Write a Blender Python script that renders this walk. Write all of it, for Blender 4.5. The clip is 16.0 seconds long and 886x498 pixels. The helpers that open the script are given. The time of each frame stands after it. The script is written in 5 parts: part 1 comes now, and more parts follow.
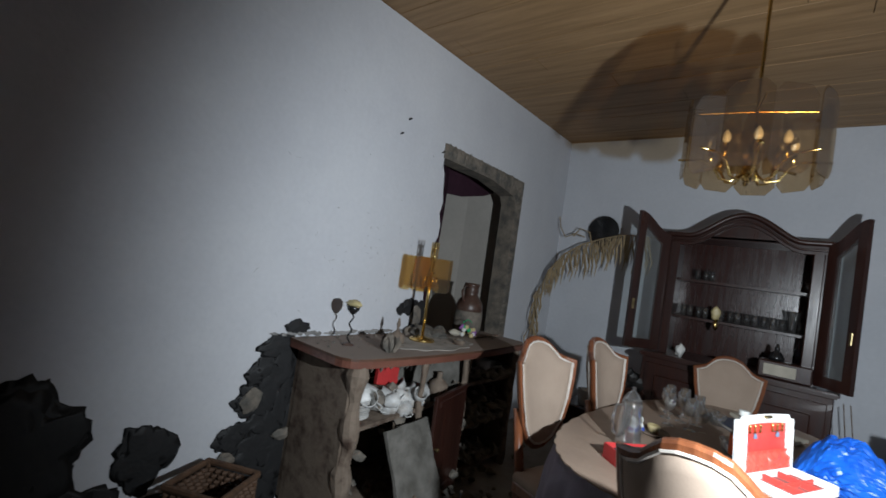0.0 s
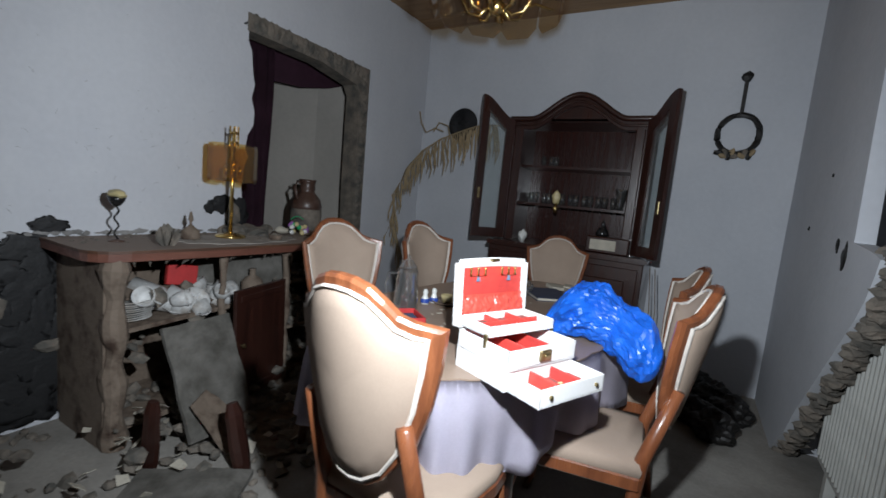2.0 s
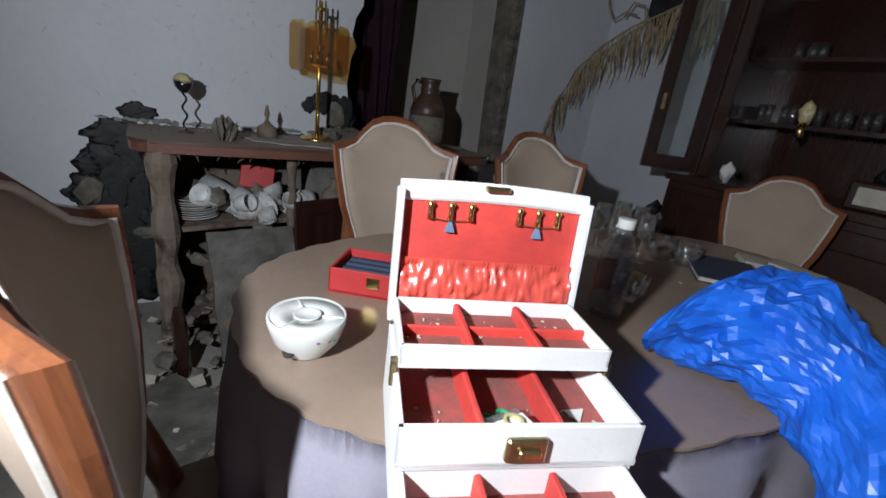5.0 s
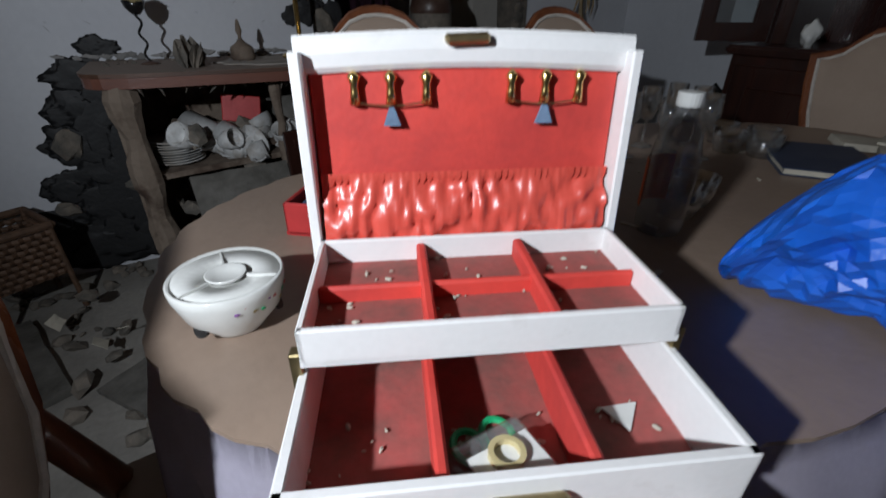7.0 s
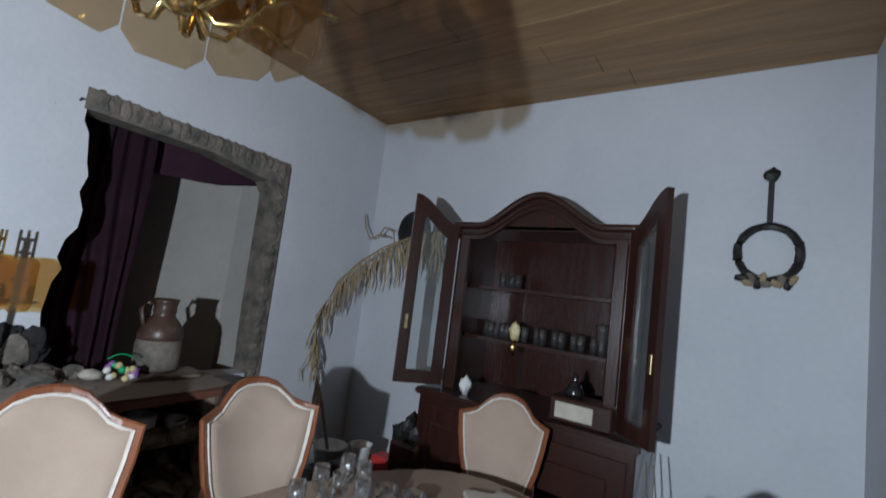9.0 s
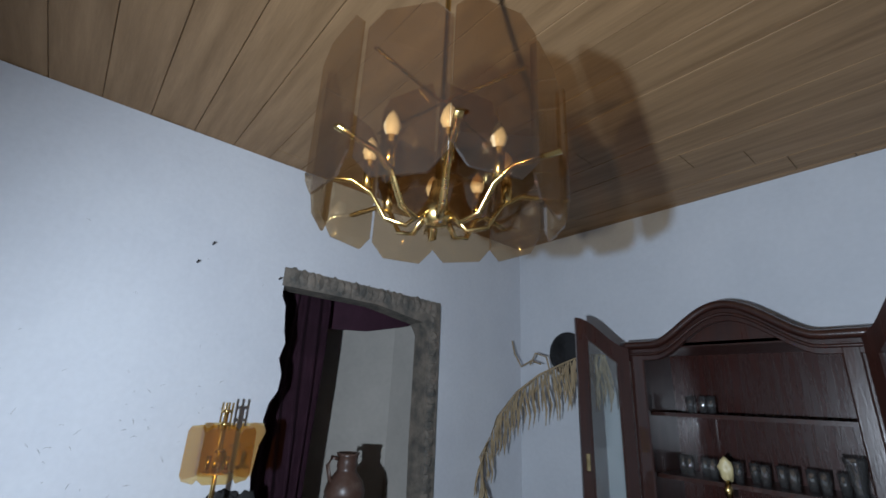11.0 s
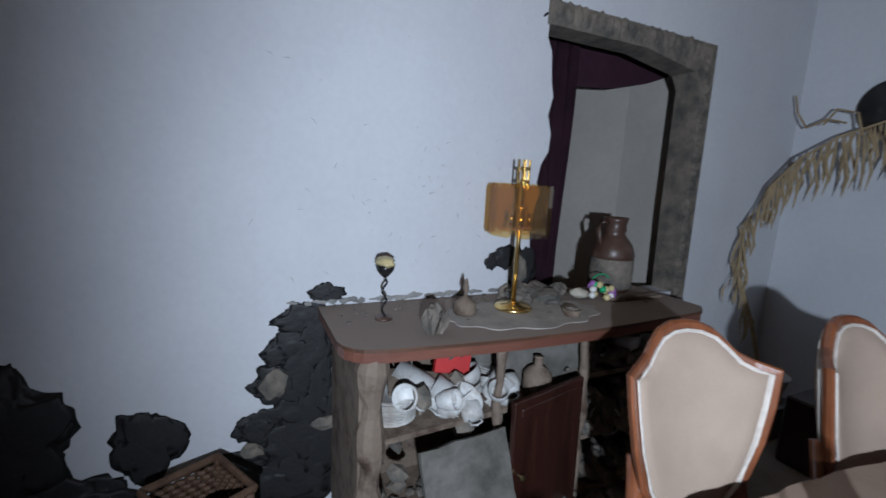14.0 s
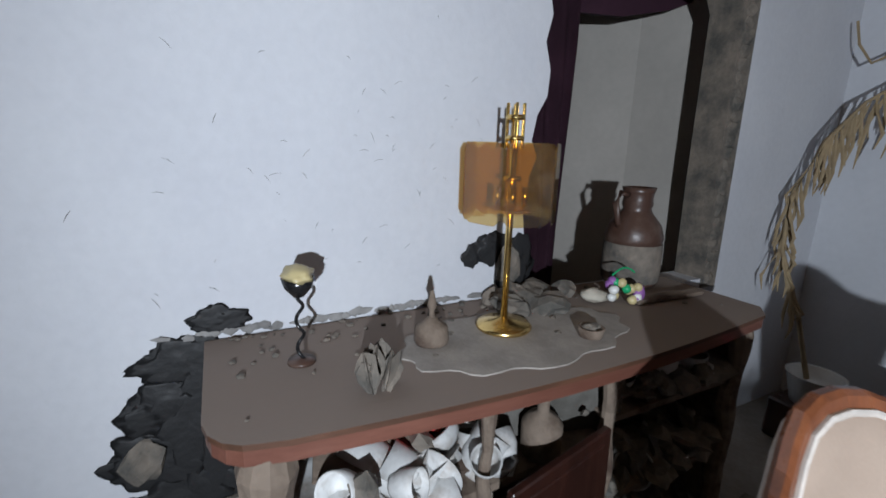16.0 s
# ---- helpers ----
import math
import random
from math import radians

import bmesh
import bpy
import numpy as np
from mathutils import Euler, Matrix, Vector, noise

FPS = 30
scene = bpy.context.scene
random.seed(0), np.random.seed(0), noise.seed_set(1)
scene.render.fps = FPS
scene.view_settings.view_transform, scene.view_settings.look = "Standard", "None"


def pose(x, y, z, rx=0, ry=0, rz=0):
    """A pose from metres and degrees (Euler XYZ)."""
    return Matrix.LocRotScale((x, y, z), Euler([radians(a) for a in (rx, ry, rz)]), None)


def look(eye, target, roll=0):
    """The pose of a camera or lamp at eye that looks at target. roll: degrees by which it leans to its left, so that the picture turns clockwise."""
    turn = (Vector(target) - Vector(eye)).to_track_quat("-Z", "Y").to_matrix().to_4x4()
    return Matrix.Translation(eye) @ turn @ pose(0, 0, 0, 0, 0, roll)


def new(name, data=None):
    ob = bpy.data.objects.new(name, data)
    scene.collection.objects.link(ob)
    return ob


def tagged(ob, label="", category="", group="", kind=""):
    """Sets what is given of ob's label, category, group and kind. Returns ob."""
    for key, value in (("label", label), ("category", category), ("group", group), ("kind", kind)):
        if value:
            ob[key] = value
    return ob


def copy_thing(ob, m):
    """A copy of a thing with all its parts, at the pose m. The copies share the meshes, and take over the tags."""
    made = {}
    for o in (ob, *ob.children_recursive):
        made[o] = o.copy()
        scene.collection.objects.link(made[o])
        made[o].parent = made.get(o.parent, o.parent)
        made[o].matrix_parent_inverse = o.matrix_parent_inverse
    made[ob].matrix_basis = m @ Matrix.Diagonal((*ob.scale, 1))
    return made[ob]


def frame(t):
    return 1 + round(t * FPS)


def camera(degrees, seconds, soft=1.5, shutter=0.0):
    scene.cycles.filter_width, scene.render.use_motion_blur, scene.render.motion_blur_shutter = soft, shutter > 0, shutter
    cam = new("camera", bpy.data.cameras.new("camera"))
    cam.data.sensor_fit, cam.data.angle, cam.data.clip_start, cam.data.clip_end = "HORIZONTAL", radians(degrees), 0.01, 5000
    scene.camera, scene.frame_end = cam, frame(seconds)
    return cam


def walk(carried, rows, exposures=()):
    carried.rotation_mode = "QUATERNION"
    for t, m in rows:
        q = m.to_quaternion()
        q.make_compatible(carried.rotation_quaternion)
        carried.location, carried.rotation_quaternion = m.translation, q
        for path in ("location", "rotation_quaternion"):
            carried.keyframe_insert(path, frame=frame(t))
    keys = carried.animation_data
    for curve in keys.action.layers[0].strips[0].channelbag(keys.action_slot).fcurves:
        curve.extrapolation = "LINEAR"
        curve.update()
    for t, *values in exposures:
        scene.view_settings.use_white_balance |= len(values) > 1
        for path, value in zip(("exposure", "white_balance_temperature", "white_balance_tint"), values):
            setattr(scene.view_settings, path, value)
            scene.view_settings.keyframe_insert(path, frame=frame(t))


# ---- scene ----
cam = camera(90.0, 16.0, soft=1.6, shutter=0.3)
PATH = [
    (0, (1.964, -4.186, 1.334), (0.693, -2.643, 1.393), 8.5),
    (0.5, (2.141, -4.035, 1.32), (0.914, -2.456, 1.378), 9.1),
    (1, (2.343, -3.904, 1.283), (1.217, -2.254, 1.182), 6.8),
    (1.5, (2.396, -3.832, 1.205), (1.335, -2.155, 0.96), 4.6),
    (2, (2.426, -3.675, 1.186), (1.448, -1.946, 0.95), 5.5),
    (2.5, (2.456, -3.457, 1.211), (1.511, -1.711, 0.968), 5.2),
    (3, (2.446, -3.309, 1.233), (1.46, -1.59, 0.966), 6.3),
    (3.5, (2.451, -3.2, 1.234), (1.279, -1.609, 0.93), 7.8),
    (4, (2.487, -3.044, 1.211), (1.075, -1.687, 0.808), 8.5),
    (4.5, (2.454, -2.953, 1.158), (0.915, -1.787, 0.635), 7.7),
    (4.7, (2.416, -2.904, 1.142), (0.863, -1.782, 0.569), 8.2),
    (6.8, (2.216, -2.645, 1.004), (0.694, -1.794, 0.024), -0.6),
    (7, (2.223, -2.646, 1.031), (0.702, -1.766, 0.076), 0.3),
    (7.5, (2.273, -2.641, 1.119), (0.747, -1.597, 0.359), 1.6),
    (8, (2.343, -2.628, 1.214), (0.906, -1.327, 0.722), 3.8),
    (8.5, (2.425, -2.618, 1.312), (1.149, -1.088, 1.137), 6.3),
    (9, (2.483, -2.587, 1.413), (1.355, -0.946, 1.611), 7.2),
    (9.5, (2.465, -2.627, 1.467), (1.26, -1.111, 1.967), 6.4),
    (9.7, (2.353, -2.713, 1.503), (1.125, -1.26, 2.123), 4.9),
    (11.8, (2.306, -2.804, 1.487), (0.661, -1.759, 1.939), 6.0),
    (12, (2.295, -2.843, 1.472), (0.613, -1.797, 1.75), 5.9),
    (12.5, (2.247, -2.977, 1.415), (0.49, -2.026, 1.311), 5.7),
    (13, (2.105, -3.059, 1.37), (0.335, -2.168, 1.098), 4.9),
    (13.5, (1.835, -3.113, 1.353), (0.085, -2.198, 1.041), 3.5),
    (14, (1.685, -3.166, 1.374), (-0.102, -2.331, 1.041), 3.1),
    (14.5, (1.602, -3.056, 1.326), (-0.275, -2.484, 0.937), 2.5),
    (15, (1.532, -2.994, 1.301), (-0.351, -2.464, 0.886), 2.0),
    (15.5, (1.354, -2.89, 1.312), (-0.425, -2.098, 0.858), 1.7),
    (16, (1.182, -2.841, 1.338), (-0.552, -1.953, 0.884), 1.5),
]
walk(cam, [(t, look(eye, target, roll)) for t, eye, target, roll in PATH],
      exposures=[(0, 0.25, 6500, 10), (1.5, 0.15, 6500, 11), (3, -0.2, 6500, 12), (4.7, -0.3, 6500, 12), (6.8, -0.95, 6500, 13), (7.5, -1.0, 6500, 13), (8.5, 0.0, 6300, 11), (9, 0.7, 6100, 10), (9.7, 0.9, 6100, 10), (12, 0.7, 5800, 10), (13, 0.62, 5800, 11), (14, 0.6, 5900, 12), (15.5, 0.7, 6100, 13), (16, 0.85, 6300, 13)]
)

# ---- light: one hand torch held beside the walker, aimed into the room ----
world = bpy.data.worlds.new("world")
scene.world = world
world.use_nodes = True
world.node_tree.nodes["Background"].inputs[0].default_value = (0.55, 0.65, 0.8, 1)
world.node_tree.nodes["Background"].inputs[1].default_value = 0.004
lamp_data = bpy.data.lights.new("torch", "SPOT")
lamp_data.energy, lamp_data.color = 130, (0.84, 0.93, 1.0)
lamp_data.spot_size, lamp_data.spot_blend, lamp_data.shadow_soft_size = radians(146), 0.7, 0.02
torch = new("torch", lamp_data)
torch.matrix_world = look((2.3, -3.32, 1.35), (1.05, -1.45, 1.12))


# ---- materials ----
def rgb(c):
    return (*c, 1.0)


def mat(name, base, rough=0.6, metal=0.0, vary=0.35, scale=6.0, fine=60.0, bump=0.15, second=None, amount=0.5, edge=0.12, spec=0.5, objvary=0.0, coat=0.0):
    """Two scales of variation: broad stains towards a second colour, and a fine grain with relief."""
    m = bpy.data.materials.new(name)
    m.use_nodes = True
    nt = m.node_tree
    b = nt.nodes["Principled BSDF"]
    b.inputs["Roughness"].default_value, b.inputs["Metallic"].default_value = rough, metal
    b.inputs["Specular IOR Level"].default_value = spec
    b.inputs["Coat Weight"].default_value = coat
    tc = nt.nodes.new("ShaderNodeTexCoord")
    n1, n2 = nt.nodes.new("ShaderNodeTexNoise"), nt.nodes.new("ShaderNodeTexNoise")
    n1.inputs["Scale"].default_value, n1.inputs["Detail"].default_value, n1.inputs["Roughness"].default_value = scale, 6, 0.62
    n2.inputs["Scale"].default_value, n2.inputs["Detail"].default_value = fine, 4
    for n in (n1, n2):
        nt.links.new(tc.outputs["Object"], n.inputs["Vector"])
    ramp = nt.nodes.new("ShaderNodeMapRange")
    ramp.inputs["From Min"].default_value, ramp.inputs["From Max"].default_value = 1 - amount - edge, 1 - amount + edge
    nt.links.new(n1.outputs["Fac"], ramp.inputs["Value"])
    mix = nt.nodes.new("ShaderNodeMix")
    mix.data_type = "RGBA"
    mix.inputs["A"].default_value = rgb(base)
    mix.inputs["B"].default_value = rgb(second or tuple(v * (1 - vary) for v in base))
    nt.links.new(ramp.outputs["Result"], mix.inputs["Factor"])
    hsv = nt.nodes.new("ShaderNodeHueSaturation")
    nt.links.new(mix.outputs["Result"], hsv.inputs["Color"])
    grain = nt.nodes.new("ShaderNodeMapRange")
    grain.inputs["To Min"].default_value, grain.inputs["To Max"].default_value = 1 - vary * 0.5, 1 + vary * 0.4
    nt.links.new(n2.outputs["Fac"], grain.inputs["Value"])
    out = grain.outputs["Result"]
    if objvary:
        info = nt.nodes.new("ShaderNodeObjectInfo")
        r = nt.nodes.new("ShaderNodeMapRange")
        r.inputs["To Min"].default_value, r.inputs["To Max"].default_value = 1 - objvary, 1 + objvary
        nt.links.new(info.outputs["Random"], r.inputs["Value"])
        mul = nt.nodes.new("ShaderNodeMath")
        mul.operation = "MULTIPLY"
        nt.links.new(out, mul.inputs[0])
        nt.links.new(r.outputs["Result"], mul.inputs[1])
        out = mul.outputs[0]
    nt.links.new(out, hsv.inputs["Value"])
    nt.links.new(hsv.outputs["Color"], b.inputs["Base Color"])
    rr = nt.nodes.new("ShaderNodeMapRange")
    rr.inputs["To Min"].default_value, rr.inputs["To Max"].default_value = max(0.02, rough - 0.12), min(1, rough + 0.15)
    nt.links.new(n1.outputs["Fac"], rr.inputs["Value"])
    nt.links.new(rr.outputs["Result"], b.inputs["Roughness"])
    if bump:
        bp = nt.nodes.new("ShaderNodeBump")
        bp.inputs["Strength"].default_value, bp.inputs["Distance"].default_value = bump, min(0.01, 0.25 / fine)
        add = nt.nodes.new("ShaderNodeMath")
        add.operation = "ADD"
        nt.links.new(n1.outputs["Fac"], add.inputs[0])
        nt.links.new(n2.outputs["Fac"], add.inputs[1])
        nt.links.new(add.outputs[0], bp.inputs["Height"])
        nt.links.new(bp.outputs["Normal"], b.inputs["Normal"])
    return m


def wood(name, dark, light, rough=0.4, stretch=(1, 1, 12), scale=5.0, coat=0.0, dust=0.0):
    """Grain stretched along one axis, with dust settled on it where dust > 0."""
    m = mat(name, light, rough, 0, 0.3, scale, 45, 0.1, dark, 0.5, 0.2, coat=coat)
    nt = m.node_tree
    tc = [n for n in nt.nodes if n.type == "TEX_COORD"][0]
    mp = nt.nodes.new("ShaderNodeMapping")
    mp.inputs["Scale"].default_value = tuple(1 / s * 6 for s in stretch)
    nt.links.new(tc.outputs["Object"], mp.inputs["Vector"])
    for n in nt.nodes:
        if n.type == "TEX_NOISE":
            nt.links.new(mp.outputs["Vector"], n.inputs["Vector"])
    if dust:
        b = nt.nodes["Principled BSDF"]
        g = nt.nodes.new("ShaderNodeNewGeometry")
        sep = nt.nodes.new("ShaderNodeSeparateXYZ")
        nt.links.new(g.outputs["Normal"], sep.inputs[0])
        mr = nt.nodes.new("ShaderNodeMapRange")
        mr.inputs["From Min"].default_value, mr.inputs["From Max"].default_value, mr.inputs["To Max"].default_value = 0.3, 0.95, dust
        nt.links.new(sep.outputs["Z"], mr.inputs["Value"])
        mx = nt.nodes.new("ShaderNodeMix")
        mx.data_type = "RGBA"
        mx.inputs["B"].default_value = (0.25, 0.2, 0.168, 1)
        old = b.inputs["Base Color"].links[0].from_socket
        nt.links.new(old, mx.inputs["A"])
        nt.links.new(mr.outputs["Result"], mx.inputs["Factor"])
        nt.links.new(mx.outputs["Result"], b.inputs["Base Color"])
        rs = nt.nodes.new("ShaderNodeMapRange")
        rs.inputs["To Min"].default_value, rs.inputs["To Max"].default_value = rough, 0.95
        nt.links.new(mr.outputs["Result"], rs.inputs["Value"])
        nt.links.new(rs.outputs["Result"], b.inputs["Roughness"])
    return m


def glass(name, color, rough=0.05, haze=0.05, ior=1.5):
    """Thin glass: tinted see-through with a Fresnel gloss and a trace of pale haze that keeps it visible."""
    m = mat(name, tuple(0.5 + 0.3 * c for c in color), 0.6, 0, 0.2, 14, 70, 0)
    nt = m.node_tree
    # pale diffuse haze put into the material so that thin glass shows
    dust = nt.nodes["Principled BSDF"]
    tr, gl, lw = nt.nodes.new("ShaderNodeBsdfTransparent"), nt.nodes.new("ShaderNodeBsdfGlossy"), nt.nodes.new("ShaderNodeLayerWeight")
    fr, pw = nt.nodes.new("ShaderNodeMath"), nt.nodes.new("ShaderNodeMath")
    pw.operation, fr.operation = "POWER", "MULTIPLY_ADD"
    pw.inputs[1].default_value, fr.inputs[1].default_value, fr.inputs[2].default_value = 3.0, 0.6, (ior - 1) * 0.12
    nt.links.new(lw.outputs["Facing"], pw.inputs[0])
    nt.links.new(pw.outputs[0], fr.inputs[0])
    tr.inputs["Color"].default_value = rgb(color)
    gl.inputs["Roughness"].default_value = rough
    m1, m2 = nt.nodes.new("ShaderNodeMixShader"), nt.nodes.new("ShaderNodeMixShader")
    m1.inputs["Fac"].default_value = haze
    nt.links.new(tr.outputs[0], m1.inputs[1])
    nt.links.new(dust.outputs[0], m1.inputs[2])
    nt.links.new(fr.outputs[0], m2.inputs["Fac"])
    nt.links.new(m1.outputs[0], m2.inputs[1])
    nt.links.new(gl.outputs[0], m2.inputs[2])
    nt.links.new(m2.outputs[0], nt.nodes["Material Output"].inputs["Surface"])
    return m


PLASTER = mat("plaster", (0.62, 0.63, 0.66), 0.85, 0, 0.12, 1.7, 38, 0.22, (0.55, 0.56, 0.6), 0.45, 0.2)
PLASTER2 = mat("far_plaster", (0.60, 0.615, 0.65), 0.85, 0, 0.12, 1.3, 33, 0.22, (0.52, 0.54, 0.58), 0.45, 0.2)
BEIGE = mat("beige_wall", (0.46, 0.43, 0.39), 0.85, 0, 0.15, 1.5, 30, 0.1)
CEIL = wood("ceiling_wood", (0.2, 0.115, 0.05), (0.33, 0.2, 0.095), 0.55, (12, 1, 1), 3)
FLOOR = mat("dirty_concrete", (0.33, 0.31, 0.28), 0.95, 0, 0.4, 2.2, 55, 0.5, (0.2, 0.185, 0.165), 0.5, 0.15)
MOULD = mat("black_mould", (0.013, 0.013, 0.014), 0.6, 0, 0.5, 16, 70, 0.4, (0.08, 0.074, 0.068), 0.24, 0.08)
CRUMB = mat("broken_stone", (0.22, 0.185, 0.15), 0.95, 0, 0.4, 12, 70, 0.8, (0.09, 0.085, 0.075), 0.5, 0.15)
DUSTWOOD = wood("dusty_wood", (0.05, 0.025, 0.015), (0.13, 0.06, 0.035), 0.5, (1, 10, 1), 5, dust=0.92)
SIDEWOOD = mat("dirt_caked_wood", (0.19, 0.145, 0.11), 0.85, 0, 0.4, 9, 60, 0.6, (0.06, 0.035, 0.024), 0.42, 0.1)
REDWOOD = wood("red_brown_edge", (0.12, 0.045, 0.03), (0.2, 0.085, 0.06), 0.35, (1, 12, 1), 5, 0.3)
DARKWOOD = wood("dark_mahogany", (0.018, 0.006, 0.0045), (0.043, 0.015, 0.0105), 0.3, (1, 1, 12), 5, 0.4)
BACKWOOD = wood("cabinet_back", (0.024, 0.008, 0.006), (0.045, 0.014, 0.011), 0.25, (1, 1, 10), 4, 0.3)
CHAIRWOOD = wood("orange_brown_polished_wood", (0.12, 0.038, 0.017), (0.25, 0.085, 0.035), 0.28, (1, 1, 8), 5, 0.4)
FABRIC = mat("cream_upholstery", (0.38, 0.29, 0.225), 0.9, 0, 0.16, 4, 220, 0.25, (0.32, 0.24, 0.185), 0.45, 0.2)
PIPING = mat("pale_piping", (0.62, 0.56, 0.50), 0.7, 0, 0.2, 30, 200, 0.3)
CLOTH = mat("lilac_cloth", (0.60, 0.56, 0.66), 0.75, 0, 0.15, 3, 150, 0.15, (0.5, 0.45, 0.52), 0.4, 0.2)
COVER = mat("brown_plastic_cover", (0.31, 0.225, 0.17), 0.42, 0, 0.2, 2.5, 70, 0.15, (0.22, 0.16, 0.125), 0.45, 0.2)
WHITEBOX = mat("white_leatherette", (0.78, 0.77, 0.76), 0.45, 0, 0.1, 20, 180, 0.15, (0.62, 0.6, 0.57), 0.3, 0.1)
REDLINE = mat("red_velvet", (0.66, 0.06, 0.045), 0.6, 0, 0.2, 9, 150, 0.2, (0.36, 0.03, 0.03), 0.42, 0.2)
REDDIRT = mat("dirty_red_velvet", (0.42, 0.085, 0.075), 0.9, 0, 0.35, 25, 150, 0.3, (0.2, 0.085, 0.07), 0.5, 0.2)
SATIN = mat("red_satin", (0.66, 0.085, 0.06), 0.34, 0, 0.12, 8, 100, 0.1, spec=0.7)
BRASS = mat("brass", (0.83, 0.60, 0.24), 0.22, 1.0, 0.2, 14, 90, 0.05)
OLDBRASS = mat("tarnished_brass", (0.48, 0.38, 0.2), 0.4, 1.0, 0.4, 30, 90, 0.2)
AMBER = glass("amber_glass", (0.94, 0.79, 0.48), 0.06, 0.02)
SMOKE = glass("smoky_amber_glass", (0.84, 0.72, 0.55), 0.04, 0.012, 1.8)
CLEAR = glass("clear_glass", (0.95, 0.96, 0.96), 0.06, 0.045, 3.4)
PANE = glass("pane_glass", (0.9, 0.93, 0.93), 0.03, 0.05)
PET = glass("cloudy_plastic", (0.82, 0.83, 0.83), 0.15, 0.12)
BULB = mat("white_bulb", (0.8, 0.79, 0.76), 0.2, 0, 0.05, 10, 50, 0)
BLUE = mat("blue_plastic", (0.01, 0.15, 0.72), 0.4, 0, 0.15, 6, 40, 0.25, (0.006, 0.08, 0.45), 0.45, 0.2, spec=0.7)
CHINA = mat("glazed_china", (0.72, 0.72, 0.69), 0.15, 0, 0.1, 12, 60, 0.05)
DUSTCHINA = mat("dusty_china", (0.55, 0.55, 0.54), 0.5, 0, 0.3, 14, 70, 0.2, (0.3, 0.26, 0.22), 0.42, 0.12, objvary=0.2)
JUG = mat("brown_stoneware", (0.07, 0.038, 0.028), 0.35, 0, 0.3, 12, 60, 0.2, (0.13, 0.09, 0.07), 0.35, 0.15)
WICKER = mat("dark_wicker", (0.13, 0.07, 0.04), 0.7, 0, 0.4, 30, 90, 0.4)
DRIED = mat("dried_leaf", (0.36, 0.27, 0.155), 0.8, 0, 0.35, 20, 80, 0.2, (0.2, 0.15, 0.095), 0.4, 0.2)
BLACK = mat("black_lacquer", (0.015, 0.015, 0.016), 0.2, 0, 0.3, 10, 60, 0.05)
IRON = mat("black_iron", (0.022, 0.02, 0.019), 0.5, 0.3, 0.4, 20, 70, 0.3)
PURPLE = mat("purple_cloth", (0.05, 0.014, 0.03), 0.85, 0, 0.3, 5, 120, 0.2)
RADIATOR = mat("white_enamel", (0.62, 0.62, 0.58), 0.35, 0, 0.15, 6, 50, 0.05)
RED = mat("red_card", (0.52, 0.035, 0.035), 0.5, 0, 0.2, 10, 70, 0.1)
GREEN = mat("green_plastic", (0.01, 0.36, 0.14), 0.35, 0, 0.1, 10, 60, 0.02)
PAPER = mat("yellowed_paper", (0.5, 0.46, 0.38), 0.85, 0, 0.2, 12, 80, 0.1)
DARKBLUE = mat("dark_blue_print", (0.03, 0.045, 0.085), 0.5, 0, 0.3, 9, 60, 0.1, (0.35, 0.35, 0.33), 0.3, 0.05)
ORANGE = mat("orange_label", (0.75, 0.12, 0.02), 0.45, 0, 0.1, 10, 60, 0.02)
GREY = mat("grey_board", (0.16, 0.15, 0.135), 0.9, 0, 0.4, 8, 60, 0.4, (0.07, 0.065, 0.055), 0.5, 0.15)
VIOLET = mat("violet_ribbon", (0.3, 0.12, 0.38), 0.6, 0, 0.3, 20, 80, 0.2)
SHELL = mat("pale_shell", (0.6, 0.5, 0.26), 0.4, 0, 0.3, 15, 60, 0.15)
DENIM = mat("blue_denim", (0.16, 0.24, 0.36), 0.9, 0, 0.3, 30, 200, 0.3)


# ---- mesh helpers ----
def mesh(name, bm, material, parent=None, label="", smooth=False):
    bmesh.ops.recalc_face_normals(bm, faces=bm.faces)
    me = bpy.data.meshes.new(name)
    if smooth:
        for f in bm.faces:
            f.smooth = True
    bm.to_mesh(me)
    bm.free()
    me.materials.append(material)
    ob = new(name, me)
    if parent:
        ob.parent = parent
    if label:
        ob["label"] = label
    return ob


def part(name, bm, material, parent, label="", smooth=False):
    return mesh(name, bm, material, parent, label, smooth)


def thing(name, m, label, category, group="", kind=""):
    e = new(name)
    e.matrix_world = m
    return tagged(e, label, category, group, kind)


def box(x0, x1, y0, y1, z0, z1, bevel=0.0, bm=None, seg=1):
    own = bmesh.new()
    bmesh.ops.create_cube(own, size=1)
    for v in own.verts:
        v.co = Vector(((x0 + x1) / 2 + v.co.x * (x1 - x0), (y0 + y1) / 2 + v.co.y * (y1 - y0), (z0 + z1) / 2 + v.co.z * (z1 - z0)))
    if bevel:
        bmesh.ops.bevel(own, geom=own.edges[:], offset=bevel, segments=seg, affect="EDGES")
    return join(bm, own)


def join(bm, own, m=None):
    if m is not None:
        own.transform(m)
    if bm is None:
        return own
    me = bpy.data.meshes.new("tmp")
    own.to_mesh(me)
    own.free()
    bm.from_mesh(me)
    bpy.data.meshes.remove(me)
    return bm


